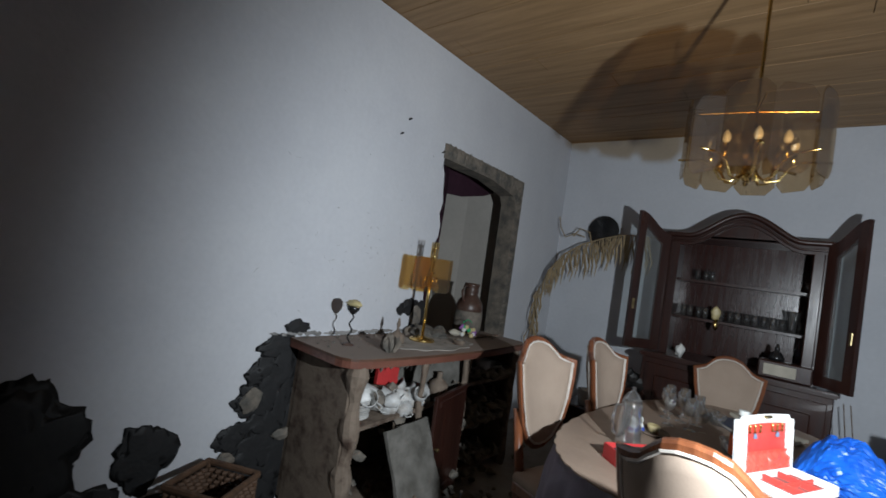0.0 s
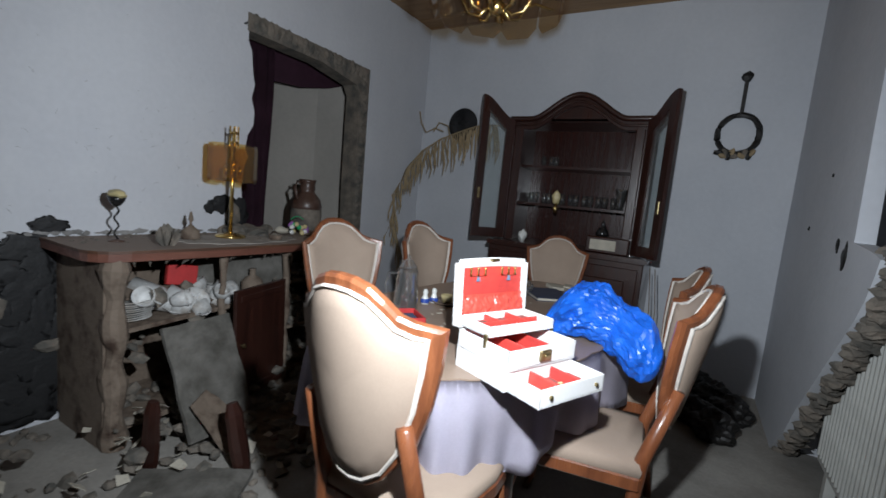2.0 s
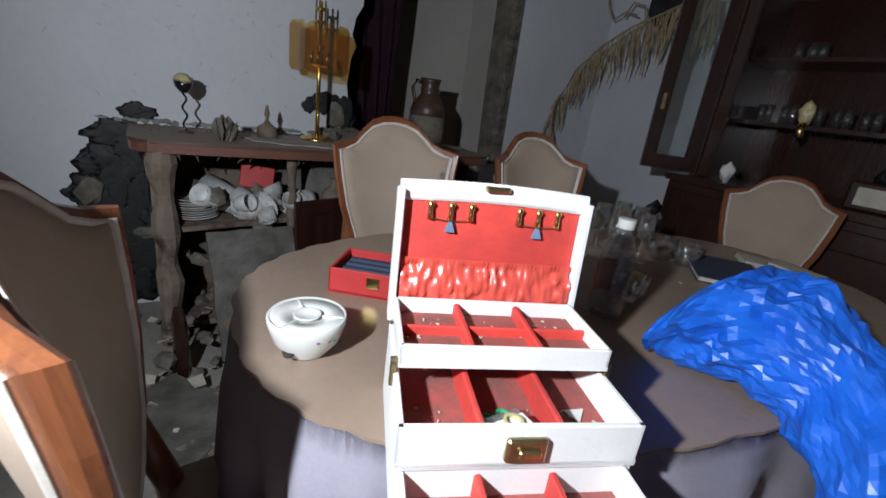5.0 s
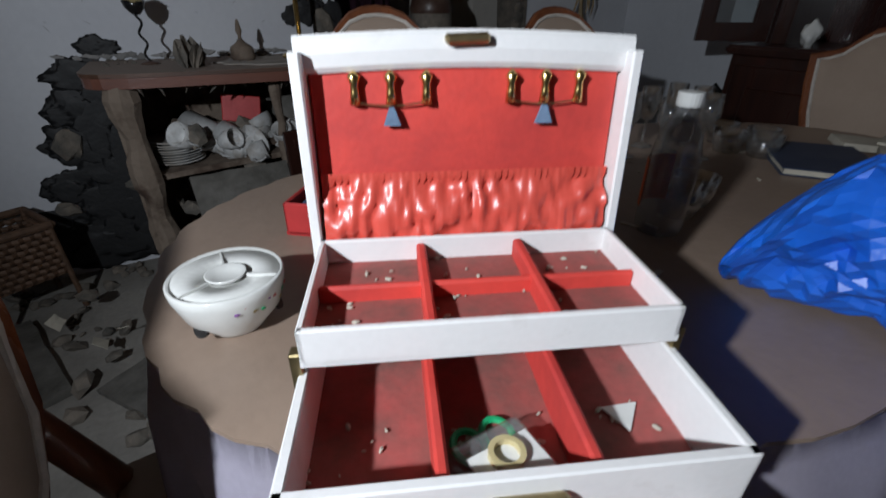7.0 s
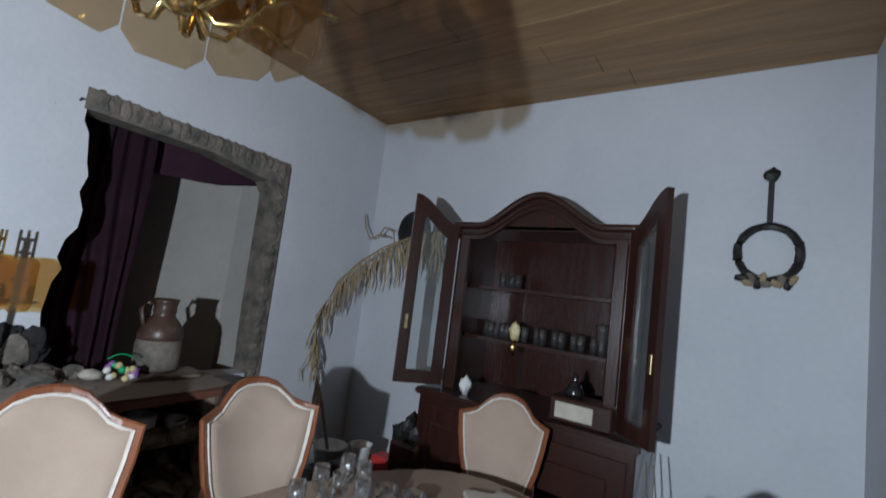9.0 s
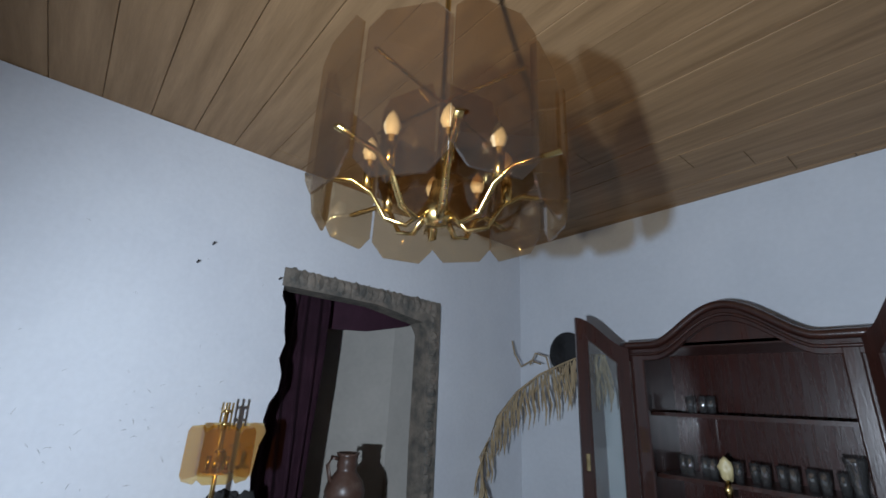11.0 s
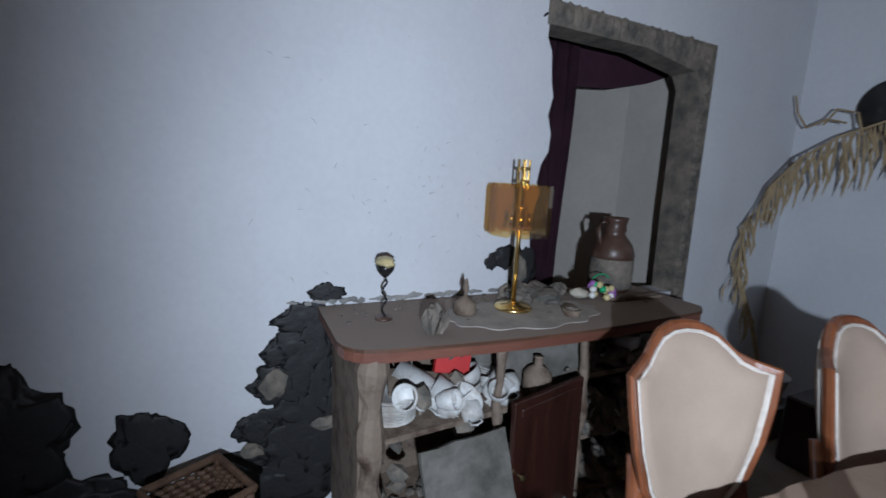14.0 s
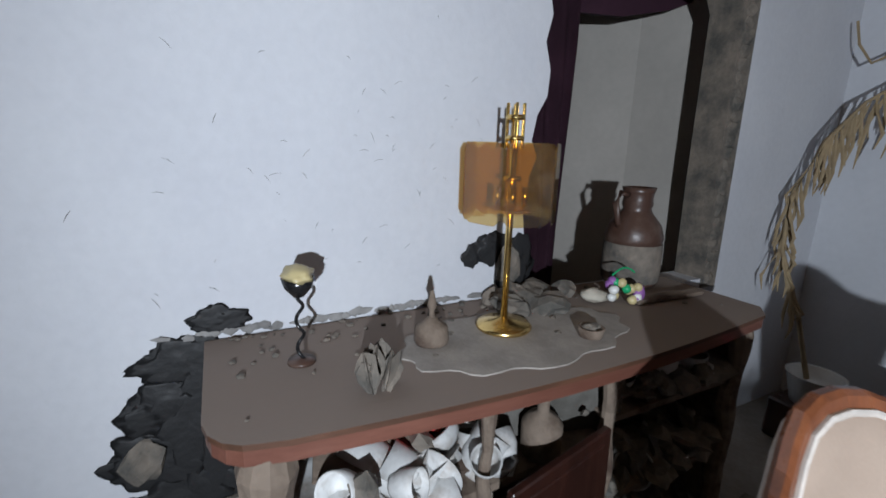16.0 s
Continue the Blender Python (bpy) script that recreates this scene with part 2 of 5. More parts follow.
def slab(points, axis, at, thick, bevel=0.0):
    """A flat outline (in the two other axes, in order) drawn at a place on an axis and given thickness along it."""
    bm = bmesh.new()
    order = {"x": lambda a, b: (at, a, b), "y": lambda a, b: (a, at, b), "z": lambda a, b: (a, b, at)}[axis]
    f = bm.faces.new([bm.verts.new(order(a, b)) for a, b in points])
    r = bmesh.ops.extrude_face_region(bm, geom=[f])
    off = Vector(order(0, 0)) - Vector(order(0, 0))
    off["xyz".index(axis)] = thick
    for v in (g for g in r["geom"] if isinstance(g, bmesh.types.BMVert)):
        v.co += off
    if bevel:
        bmesh.ops.bevel(bm, geom=bm.edges[:], offset=bevel, segments=1, affect="EDGES")
    bmesh.ops.triangulate(bm, faces=[f for f in bm.faces if len(f.verts) > 4])
    return bm


def lathe(profile, n=24, bm=None, wobble=None):
    own = bmesh.new()
    rings = []
    for r, z in profile:
        rings.append([own.verts.new((r * math.cos(2 * math.pi * i / n), r * math.sin(2 * math.pi * i / n), z)) for i in range(n)] if r > 1e-5 else [own.verts.new((0, 0, z))])
    for a, b in zip(rings, rings[1:]):
        for i in range(n):
            j = (i + 1) % n
            if len(a) == 1 and len(b) == 1:
                continue
            if len(a) == 1:
                own.faces.new((a[0], b[i], b[j]))
            elif len(b) == 1:
                own.faces.new((a[i], b[0], a[j]))
            else:
                own.faces.new((a[i], b[i], b[j], a[j]))
    return join(bm, own)


def tube(points, radius, n=8, bm=None, flat=1.0, closed=False):
    """A round bar along points; radius may be a list; flat squashes it in its second direction."""
    own = bmesh.new()
    pts = [Vector(p) for p in points]
    rings = []
    for i, p in enumerate(pts):
        if closed:
            d = pts[(i + 1) % len(pts)] - pts[i - 1]
        else:
            d = pts[min(i + 1, len(pts) - 1)] - pts[max(i - 1, 0)]
        d.normalize()
        up = Vector((0, 0, 1)) if abs(d.z) < 0.95 else Vector((0, 1, 0))
        s = d.cross(up).normalized()
        u = s.cross(d)
        r = radius[i] if isinstance(radius, (list, tuple)) else radius
        rings.append([own.verts.new(p + r * math.cos(2 * math.pi * k / n) * s + flat * r * math.sin(2 * math.pi * k / n) * u) for k in range(n)])
    for a, b in zip(rings, rings[1:] + (rings[:1] if closed else [])):
        for k in range(n):
            own.faces.new((a[k], b[k], b[(k + 1) % n], a[(k + 1) % n]))
    if not closed:
        own.faces.new(rings[0][::-1])
        own.faces.new(rings[-1])
    return join(bm, own)


def blob(size, seed=0, rough=0.25, sub=2, m=None, bm=None):
    """An uneven lump."""
    own = bmesh.new()
    bmesh.ops.create_icosphere(own, subdivisions=sub, radius=1)
    for v in own.verts:
        k = 1 + rough * noise.noise(v.co * 1.7 + Vector((seed * 3.1, seed, 0))) + rough * 0.5 * noise.noise(v.co * 4.3 + Vector((0, seed * 2.3, 0)))
        v.co = Vector((v.co.x * size[0], v.co.y * size[1], v.co.z * size[2])) * k
    return join(bm, own, m)


def crack(bm, amount, freq, seed=0):
    for v in bm.verts:
        v.co += Vector(noise.noise_vector(v.co * freq + Vector((seed, 0, seed)))) * amount
    return bm


def single(name, bm, material, label, category, m=None, group="", kind="", smooth=False):
    ob = mesh(name, bm, material, None, "", smooth)
    if m is not None:
        ob.matrix_world = m
    return tagged(ob, label, category, group, kind)


# ---- the room: 3.05 m wide, west wall at x = 0, far wall at y = 0 ----
RW, RH, NEAR = 2.93, 2.725, -5.6
single("floor", box(-0.2, 3.6, NEAR, 0.2, -0.1, 0), FLOOR, "dirty grey concrete floor with dust", "floor", kind="structure")

bm = box(-0.2, 3.6, NEAR, 0.2, RH + 0.02, RH + 0.14)
for i in range(31):
    y1 = 0.15 - i * 0.19
    rows = [-0.2] + sorted((0.55 + 1.37 * i) % 3.1 + d * 1.6 for d in (0, 1) if (0.55 + 1.37 * i) % 3.1 + d * 1.6 < 3.3) + [3.6]
    for a, b in zip(rows, rows[1:]):
        box(a + 0.0015, b - 0.0015, y1 - 0.1875, y1, RH + 0.002 * ((i * 7) % 3), RH + 0.03, 0.0015, bm)
single("ceiling", bm, CEIL, "brown wooden board ceiling", "ceiling", kind="structure")

# left wall with a hole torn through it
torn = [(-1.93, RH), (-1.93, 2.12), (-1.93, 1.98), (-1.905, 1.93), (-1.89, 1.8), (-1.875, 1.74), (-1.895, 1.66), (-1.87, 1.58), (-1.875, 1.5),
        (-1.91, 1.44), (-1.925, 1.36), (-1.9, 1.31), (-1.925, 1.25), (-1.94, 1.12), (-1.925, 1.0), (-1.96, 0.92), (-1.98, 0.8)]
bm = slab([(NEAR, 0), (NEAR, RH)] + torn + [(-1.98, 0)], "x", 0.0, -0.14)
join(bm, slab([(-1.93, 2.1), (-0.82, 2.1), (-0.82, RH), (-1.93, RH)], "x", 0.0, -0.14))
join(bm, slab([(-0.82, 0), (0.14, 0), (0.14, RH), (-0.82, RH)], "x", 0.0, -0.14))
join(bm, slab([(-1.98, 0), (-0.82, 0), (-0.82, 0.78), (-1.98, 0.8)], "x", 0.0, -0.14))
WALL_L = single("wall_west", bm, PLASTER, "white plastered wall with a torn hole", "wall", kind="structure")
single("wall_north", box(0, RW, 0, 0.14, 0, RH), PLASTER2, "pale bluish white plastered wall", "wall", kind="structure")
single("wall_south", box(-0.14, 3.6, NEAR - 0.14, NEAR, 0, RH), PLASTER, "plain plastered wall behind the entrance", "wall", kind="structure")
edge = [(-0.75, 0), (-1.0, 0.2), (-1.15, 0.38), (-1.38, 0.6), (-1.56, 0.78), (-1.68, 0.9), (-1.74, 0.98), (-1.78, 1.06), (-1.8, 1.12), (-1.7, 1.14), (-1.5, 1.16), (-1.46, 1.6), (-1.43, 2.1), (-1.41, RH)]
single("wall_east", slab([(0.14, 0)] + edge + [(0.14, RH)], "x", RW, 0.06), PLASTER2, "white plastered wall pier with a broken edge", "wall", kind="structure")
bm = bmesh.new()
for k, (a, b) in enumerate(zip(edge[:9], edge[1:10])):
    for s in range(7):
        t = (s + 0.5) / 7
        blob((0.04, 0.012 + 0.014 * ((k * 5 + s * 3) % 4) / 3, 0.03), k * 7 + s, 0.7, 2, Matrix.Translation((RW + 0.05 + 0.012 * ((s * 5) % 3), a[0] + (b[0] - a[0]) * t - 0.01, a[1] + (b[1] - a[1]) * t)), bm)
single("trim", bm, CRUMB, "crumbling brown broken plaster edge", "plaster edge", kind="structure")
bm = box(3.3, 3.5, NEAR, -0.6, 0, RH)
box(RW, 3.3, NEAR, -3.75, 0, RH, 0, bm)
box(RW + 0.065, 3.3, -0.7, -0.6, 0, RH, 0, bm)
single("wall_alcove", bm, PLASTER, "pale wall of the window recess", "wall", kind="structure")
single("window_sill", box(3.05, 3.3, -3.74, -0.72, 1.0, 1.03, 0.006), RADIATOR, "pale painted window sill", "sill", kind="structure")
def drape(x, y0, y1, z0, z1, waves, depth, nu=60, nv=10):
    """A hanging cloth in vertical folds."""
    bm = bmesh.new()
    g = [[bm.verts.new((x + depth * math.sin(waves * 6.283 * i / nu + 0.8 * math.sin(j * 0.5)) * (0.6 + 0.4 * j / nv), y0 + (y1 - y0) * i / nu + 0.012 * math.sin(j * 0.9 + i * 0.2), z1 + (z0 - z1) * j / nv)) for i in range(nu + 1)] for j in range(nv + 1)]
    for j in range(nv):
        for i in range(nu):
            bm.faces.new((g[j][i], g[j][i + 1], g[j + 1][i + 1], g[j + 1][i]))
    bmesh.ops.solidify(bm, geom=bm.faces[:], thickness=0.003)
    return bm
single("curtain", drape(3.07, -1.42, -1.72, 1.03, RH, 6, 0.022), mat("mauve_stripe", (0.2, 0.13, 0.17), 0.85, 0, 0.4, 12, 120, 0.2, (0.4, 0.36, 0.38), 0.45, 0.05), "mauve and white striped window curtain", "curtain", smooth=True)
for k, (y, z, r) in enumerate(((-1.42, 1.1, 0.05), (-1.3, 1.14, 0.03), (-0.7, 1.2, 0.012), (-1.0, 1.45, 0.01))):
    single("wall_chip", blob((0.006, r * 0.6, r), k + 90, 0.5, 2), IRON, "dark chip where plaster has flaked off", "wall damage", Matrix.Translation((RW - 0.002, y, z)), "wall chips")

# radiator below the window
rad = thing("radiator", pose(3.07, -1.75, 0.14), "white ribbed panel radiator under the window", "radiator")
bm = box(-0.03, 0.03, -0.62, 0.62, 0.02, 0.74, 0.01)
part("body", bm, RADIATOR, rad)
ribs = box(-0.042, -0.03, -0.008, 0.008, 0.06, 0.70, 0.004)
rib = part("rib", ribs, RADIATOR, rad)
rib.location.y = -0.58
for i in range(1, 30):
    o = rib.copy()
    scene.collection.objects.link(o)
    o.location.y = -0.58 + i * 0.04
for y in (-0.5, 0.5):
    part("foot", box(-0.02, 0.02, y - 0.02, y + 0.02, -0.12, 0.03), RADIATOR, rad)

# the space seen through the hole
bm = box(-1.3, -1.2, -3.2, -0.0, 0, 2.5)
single("wall_beyond", bm, BEIGE, "plain beige wall of the next room", "wall", kind="structure")
bm = slab([(-0.145, -0.60), (-0.62, -0.78), (-0.62, -0.66), (-0.145, -0.48)], "z", 0, 2.5)
join(bm, slab([(-0.62, -0.78), (-1.2, -1.5), (-1.2, -1.38), (-0.62, -0.66)], "z", 0, 2.5))
single("wall_angle", bm, BEIGE, "pale angled wall seen through the hole", "wall", kind="structure")
single("floor_beyond", box(-1.3, -0.2, -3.2, 0, -0.1, 0), FLOOR, "dusty floor of the next room", "floor", kind="structure")
single("ceiling_beyond", box(-1.3, -0.14, -3.2, 0.1, 2.5, 2.6), BEIGE, "pale ceiling of the next room", "ceiling", kind="structure")
single("wall_end", box(-1.3, -0.14, -3.3, -3.2, 0, 2.5), BEIGE, "beige end wall of the next room", "wall", kind="structure")
single("purple_curtain", drape(-0.3, -2.05, -1.52, 0.0, 2.5, 7, 0.03), PURPLE, "dark purple curtain hanging beyond the hole", "curtain", smooth=True)
bm = slab([(-2.0, 2.3), (-2.0, 1.93), (-1.5, 1.9), (-1.15, 1.93), (-0.85, 1.99), (-0.7, 2.05), (-0.7, 2.3)], "x", -0.42, 0.02)
single("purple_pelmet", crack(bm, 0.01, 4), PURPLE, "dark purple cloth pelmet over the hole", "curtain")

# crumbling frame round the hole
def rough_bar(p, q, w, d, seed, n=16):
    bm = bmesh.new()
    p, q = Vector(p), Vector(q)
    for i in range(n):
        c = p.lerp(q, (i + 0.5) / n)
        along = (q - p).length / n
        s = (d, along * 0.75, w) if abs((q - p).y) > abs((q - p).z) else (d, w, along * 0.75)
        blob(s, seed + i, 0.35, 2, Matrix.Translation(c), bm)
    return bm
bm = slab([(-1.94, 2.135), (-0.845, 2.12), (-0.83, 0.74), (-0.925, 0.74), (-0.94, 1.2), (-0.945, 1.9), (-0.99, 1.97), (-1.35, 2.03), (-1.94, 2.035)], "x", -0.13, 0.14)
join(bm, rough_bar((0.0, -1.9, 2.09), (0.0, -0.88, 2.075), 0.05, 0.022, 3, 22))
join(bm, rough_bar((0.0, -0.895, 2.07), (0.0, -0.885, 0.76), 0.042, 0.022, 40, 26))
single("hole_frame", bm, CRUMB, "crumbling grey stone frame around the wall hole", "frame", kind="structure")

# black damp patches where the plaster has gone
def patch(y, z, ry, rz, seed, label="black mould-covered patch of fallen plaster"):
    bm = blob((0.0045, ry, rz), seed, 0.5, 4)
    for v in bm.verts:
        k = 1 + 0.09 * noise.noise(Vector((v.co.y * 30, v.co.z * 30, seed))) + 0.04 * noise.noise(Vector((v.co.y * 90, v.co.z * 90, seed)))
        v.co = Vector((v.co.x, v.co.y * k, v.co.z * k))
    return single("mould_patch", bm, MOULD, label, "wall damage", Matrix.Translation((0.003, y, z)), "damp patches", smooth=True)
for k, (y, z, a, b) in enumerate([(-2.864, 0.90, 0.06, 0.035), (-2.94, 0.80, 0.10, 0.06), (-2.98, 0.68, 0.10, 0.07), (-3.02, 0.54, 0.12, 0.08), (-2.96, 0.42, 0.12, 0.09), (-3.12, 0.38, 0.07, 0.06),
                                   (-3., 0.27, 0.14, 0.1), (-3.04, 0.12, 0.2, 0.1), (-2.891, 0.55, 0.06, 0.2), (-3.2, 0.25, 0.1, 0.05), (-3.48, 0.38, 0.10, 0.14), (-3.9, 0.45, 0.15, 0.24), (-3.74, 0.16, 0.24, 0.13),
                                   (-3.39, 0.1, 0.2, 0.1), (-2.94, 0.62, 0.09, 0.12), (-2.92, 0.35, 0.1, 0.16), (-2.9, 0.72, 0.06, 0.1), (-2.94, 0.15, 0.14, 0.12), (-2.846, 0.3, 0.1, 0.25), (-2.059, 1.02, 0.07, 0.05), (-1.969, 0.94, 0.07, 0.1), (-2.13, 1.0, 0.035, 0.03), (-4.24, 0.3, 0.2, 0.2), (-3.86, 0.46, 0.2, 0.2)]):
    patch(y, z, a, b, k)
for k, (y, z, a, b) in enumerate([(-3.06, 0.55, 0.045, 0.06), (-1.996, 0.96, 0.05, 0.07), (-2.864, 0.36, 0.05, 0.03), (-3.14, 0.3, 0.04, 0.03)]):
    single("loose_plaster", blob((0.022, a, b), k + 60, 0.5, 2), CRUMB, "pale flaking lump of loose plaster", "wall damage", Matrix.Translation((0.012, y, z)), "loose plaster")
bm = bmesh.new()
flake = random.Random(8)
for i in range(80):
    y, z = flake.gauss(-2.45, 0.35), 0.95 + abs(flake.gauss(0, 0.45))
    if z < 2.4 and y < -1.99:
        l, a = flake.uniform(0.006, 0.03), flake.uniform(-1.2, 1.2)
        tube([(0.001, y, z), (0.002, y + l * 0.5 * math.cos(a), z + l * 0.5 * math.sin(a) + 0.003), (0.001, y + l * math.cos(a), z + l * math.sin(a))], [0.0005, 0.0011, 0.0004], 4, bm, 0.6)
for i in range(70):
    y = flake.uniform(-3.0, -1.98)
    blob((0.006, flake.uniform(0.008, 0.03), flake.uniform(0.004, 0.014)), i, 0.5, 1, Matrix.Translation((0.002, y, 0.857 + flake.random() * 0.012)), bm)
single("paint_flakes", bm, mat("grey_flake", (0.3, 0.29, 0.28), 0.9), "fine grey scratches and flaking paint", "flakes", kind="stuff")
nails = [(-2.36, 2.065), (-1.96, 2.064), (-2.31, 2.17)]
for y, z in nails:
    single("nail", tube([(0, y, z), (0.025, y, z + 0.004)], 0.005, 6), IRON, "small dark nail in the plaster", "nail", group="nails")


# ---- sideboard ----
SBL, SBR, SBT = -2.9, -1.28, 0.85
sb = thing("sideboard", pose(0, 0, 0), "long ruined sideboard with dust-covered top, rotting wood and missing doors", "sideboard")
front = [(SBL + (SBR - SBL) * i / 24, 0.475 + 0.055 * math.sin(math.pi * i / 24)) for i in range(25)]
def outline(inset):
    f = [(x - inset, y) for y, x in front]
    f = [(0.38 - inset, SBL + inset), (0.42 - inset, SBL + 0.01 + inset), (0.452 - inset, SBL + 0.032 + inset), (0.472 - inset, SBL + 0.062)] + f[2:-1] + [(0.43 - inset, SBR - inset)]
    return [(0.012, SBL + inset)] + f + [(0.012, SBR - inset)]
bm = slab(outline(0.0), "z", SBT - 0.012, 0.012)
part("top", bm, DUSTWOOD, sb, "top board thick with grey-brown dust")
bm = slab(outline(0.004), "z", SBT - 0.045, 0.032)
part("edge_moulding", bm, REDWOOD, sb, "red-brown rounded edge moulding")
part("side_panel", crack(slab([(SBL + 0.06, 0.0), (SBL + 0.06, 0.8), (SBL + 0.085, 0.8), (SBL + 0.085, 0.0)], "x", 0.03, 0.4), 0.006, 12), SIDEWOOD, sb)
part("side_panel", box(0.03, 0.43, SBR - 0.085, SBR - 0.06, 0, 0.8), SIDEWOOD, sb)
part("back", box(0.006, 0.028, SBL + 0.06, SBR - 0.06, 0.05, 0.8), SIDEWOOD, sb)
part("bottom_board", box(0.03, 0.42, SBL + 0.09, SBR - 0.09, 0.06, 0.085), SIDEWOOD, sb)
def post(y, w, name):
    bm = tube([(0.43 + 0.006 * math.sin(i * 0.9 + y), y + 0.004 * math.sin(i * 1.3), 0.805 * i / 20) for i in range(21)], [w * (0.56 + 0.1 * math.sin(i * 1.1) + (0.08 if i in (0, 1, 19, 20) else 0)) for i in range(21)], 10)
    return part(name, crack(bm, 0.007, 18, y), SIDEWOOD, sb)
post(SBL + 0.1, 0.075, "corner_post")
post(-2.327, 0.028, "divider")
post(-1.933, 0.04, "divider")
post(SBR - 0.09, 0.055, "corner_post")
bm = box(0.04, 0.42, SBL + 0.1, -1.933, 0.478, 0.498)
for v in bm.verts:
    v.co.z += (v.co.y + 2.9) * 0.06
part("shelf", bm, SIDEWOOD, sb)
part("shelf", box(0.04, 0.43, -1.924, SBR - 0.1, 0.60, 0.618), SIDEWOOD, sb)
part("shelf", box(0.04, 0.43, -1.924, SBR - 0.1, 0.33, 0.348), SIDEWOOD, sb)
for k in range(26):
    y = SBL + 0.12 + k * 0.05 + 0.02 * math.sin(k * 5)
    if y < -1.95:
        drop = 0.012 + 0.022 * abs(math.sin(k * 2.3))
        strip = tube([(0.448, y, 0.812), (0.456, y + 0.008, 0.805 - drop * 0.4), (0.452, y + 0.014 * math.sin(k), 0.805 - drop)], [0.02, 0.016, 0.003], 6, None, 0.3)
        part("veneer_strip", crack(strip, 0.006, 40, k), CRUMB, sb, "pale strip of peeling veneer")
# the hanging door leaf
dm = pose(0.482, -1.975, 0.07, 0, 2, -79)
door = part("door", box(0, 0.36, -0.011, 0.011, 0, 0.58, 0.004), DARKWOOD, sb, "dark open door leaf hanging by its hinge")
door.matrix_local = dm
for a in ((0.03, 0.33, 0.014, 0.03, 0.03, 0.06), (0.03, 0.33, 0.014, 0.03, 0.52, 0.55)):
    part("door_rail", box(a[0], a[1], -0.016, 0.016, a[4], a[5], 0.003), DARKWOOD, door)
part("door_knob", lathe([(0, 0), (0.004, 0), (0.005, 0.01), (0.011, 0.015), (0.009, 0.024), (0, 0.026)], 12), OLDBRASS, door).matrix_local = pose(0.325, 0.011, 0.3, -90, 0, 0)

# crockery and rubble inside the sideboard
def plate(r=0.1):
    return lathe([(0, 0), (r * 0.55, 0), (r * 0.62, 0.004), (r, 0.016), (r * 0.995, 0.019), (r * 0.6, 0.008), (0, 0.006)], 28)
for i in range(9):
    single("plate", plate(0.095), DUSTCHINA, "white plate in a dusty stack on the sideboard shelf", "plate", pose(0.30 + 0.004 * math.sin(i * 3), -2.694 + 0.004 * math.sin(i * 5), 0.512 + i * 0.0095), "stacked plates", smooth=True)
for i in range(6):
    single("plate", plate(0.085), DUSTCHINA, "white plate in a dusty stack on the sideboard shelf", "plate", pose(0.2, -2.22 + 0.003 * i, 0.545 + i * 0.0095), "stacked plates", smooth=True)

def cup(name, r, h, m, label, handle=True, material=None):
    if m.translation.y < -1.95:
        m = Matrix.Translation((0, 0, 0.028)) @ m
    e = thing(name, m, label, name.replace("_", " "), "jumbled crockery")
    part("body", lathe([(0, 0), (r * 0.7, 0), (r * 0.75, 0.006), (r * 0.95, h * 0.4), (r, h), (r * 0.93, h), (r * 0.88, h * 0.4), (r * 0.6, 0.012), (0, 0.01)], 22), material or DUSTCHINA, e, smooth=True)
    if handle:
        part("handle", tube([(r * 0.93, 0, h * 0.82), (r * 1.45, 0, h * 0.8), (r * 1.55, 0, h * 0.5), (r * 1.35, 0, h * 0.25), (r * 0.85, 0, h * 0.22)], r * 0.1, 8), material or DUSTCHINA, e, smooth=True)
    return e
rnd = random.Random(5)
cup("cup", 0.045, 0.075, pose(0.36, -2.631, 0.575, 60, 20, 30), "white cup lying tilted on the plates")
cup("cup", 0.04, 0.07, pose(0.36, -2.506, 0.487, 5, 6, 80), "small cream cup among dusty crockery")
cup("cup", 0.04, 0.07, pose(0.33, -2.426, 0.49, 80, 6, 10), "white cup fallen over among dusty crockery")
cup("milk_jug", 0.05, 0.13, pose(0.38, -2.444, 0.52, 55, 35, -60), "tall cream jug lying on its side")
cup("milk_jug", 0.055, 0.12, pose(0.36, -2.327, 0.50, -30, 25, 40), "white china jug lying tilted")
cup("coffee_pot", 0.06, 0.2, pose(0.34, -2.506, 0.53, 70, 10, -50), "tall cream coffee pot fallen sideways")
cup("cup", 0.05, 0.06, pose(0.36, -2.265, 0.51, 20, -20, 140), "white cup with saucer ring marks")
cup("bowl", 0.07, 0.055, pose(0.3, -2.381, 0.56, 25, -20, 0), "white china bowl lying askew", False)
cup("bowl", 0.065, 0.05, pose(0.36, -1.728, 0.35, 65, 0, 60), "dark blue rimmed bowl on its side", False)
cup("teapot", 0.06, 0.1, pose(0.33, -1.611, 0.625, 0, 0, 200), "round teapot covered in grey dust")
cup("bowl", 0.07, 0.05, pose(0.3, -1.772, 0.62, 10, 5, 0), "dust-covered bowl on the shelf", False)
cup("cup", 0.05, 0.07, pose(0.34, -1.459, 0.62, 5, 5, 0), "dust-covered cup on the shelf")
jumble = random.Random(21)
for i in range(9):
    cup("cup", jumble.uniform(0.036, 0.046), jumble.uniform(0.06, 0.085), pose(jumble.uniform(0.24, 0.4), jumble.uniform(-2.62, -2.2), 0.5 + 0.06 * jumble.random(), jumble.uniform(-90, 90), jumble.uniform(-40, 40), jumble.uniform(0, 360)), "dusty white cup tumbled among the crockery")
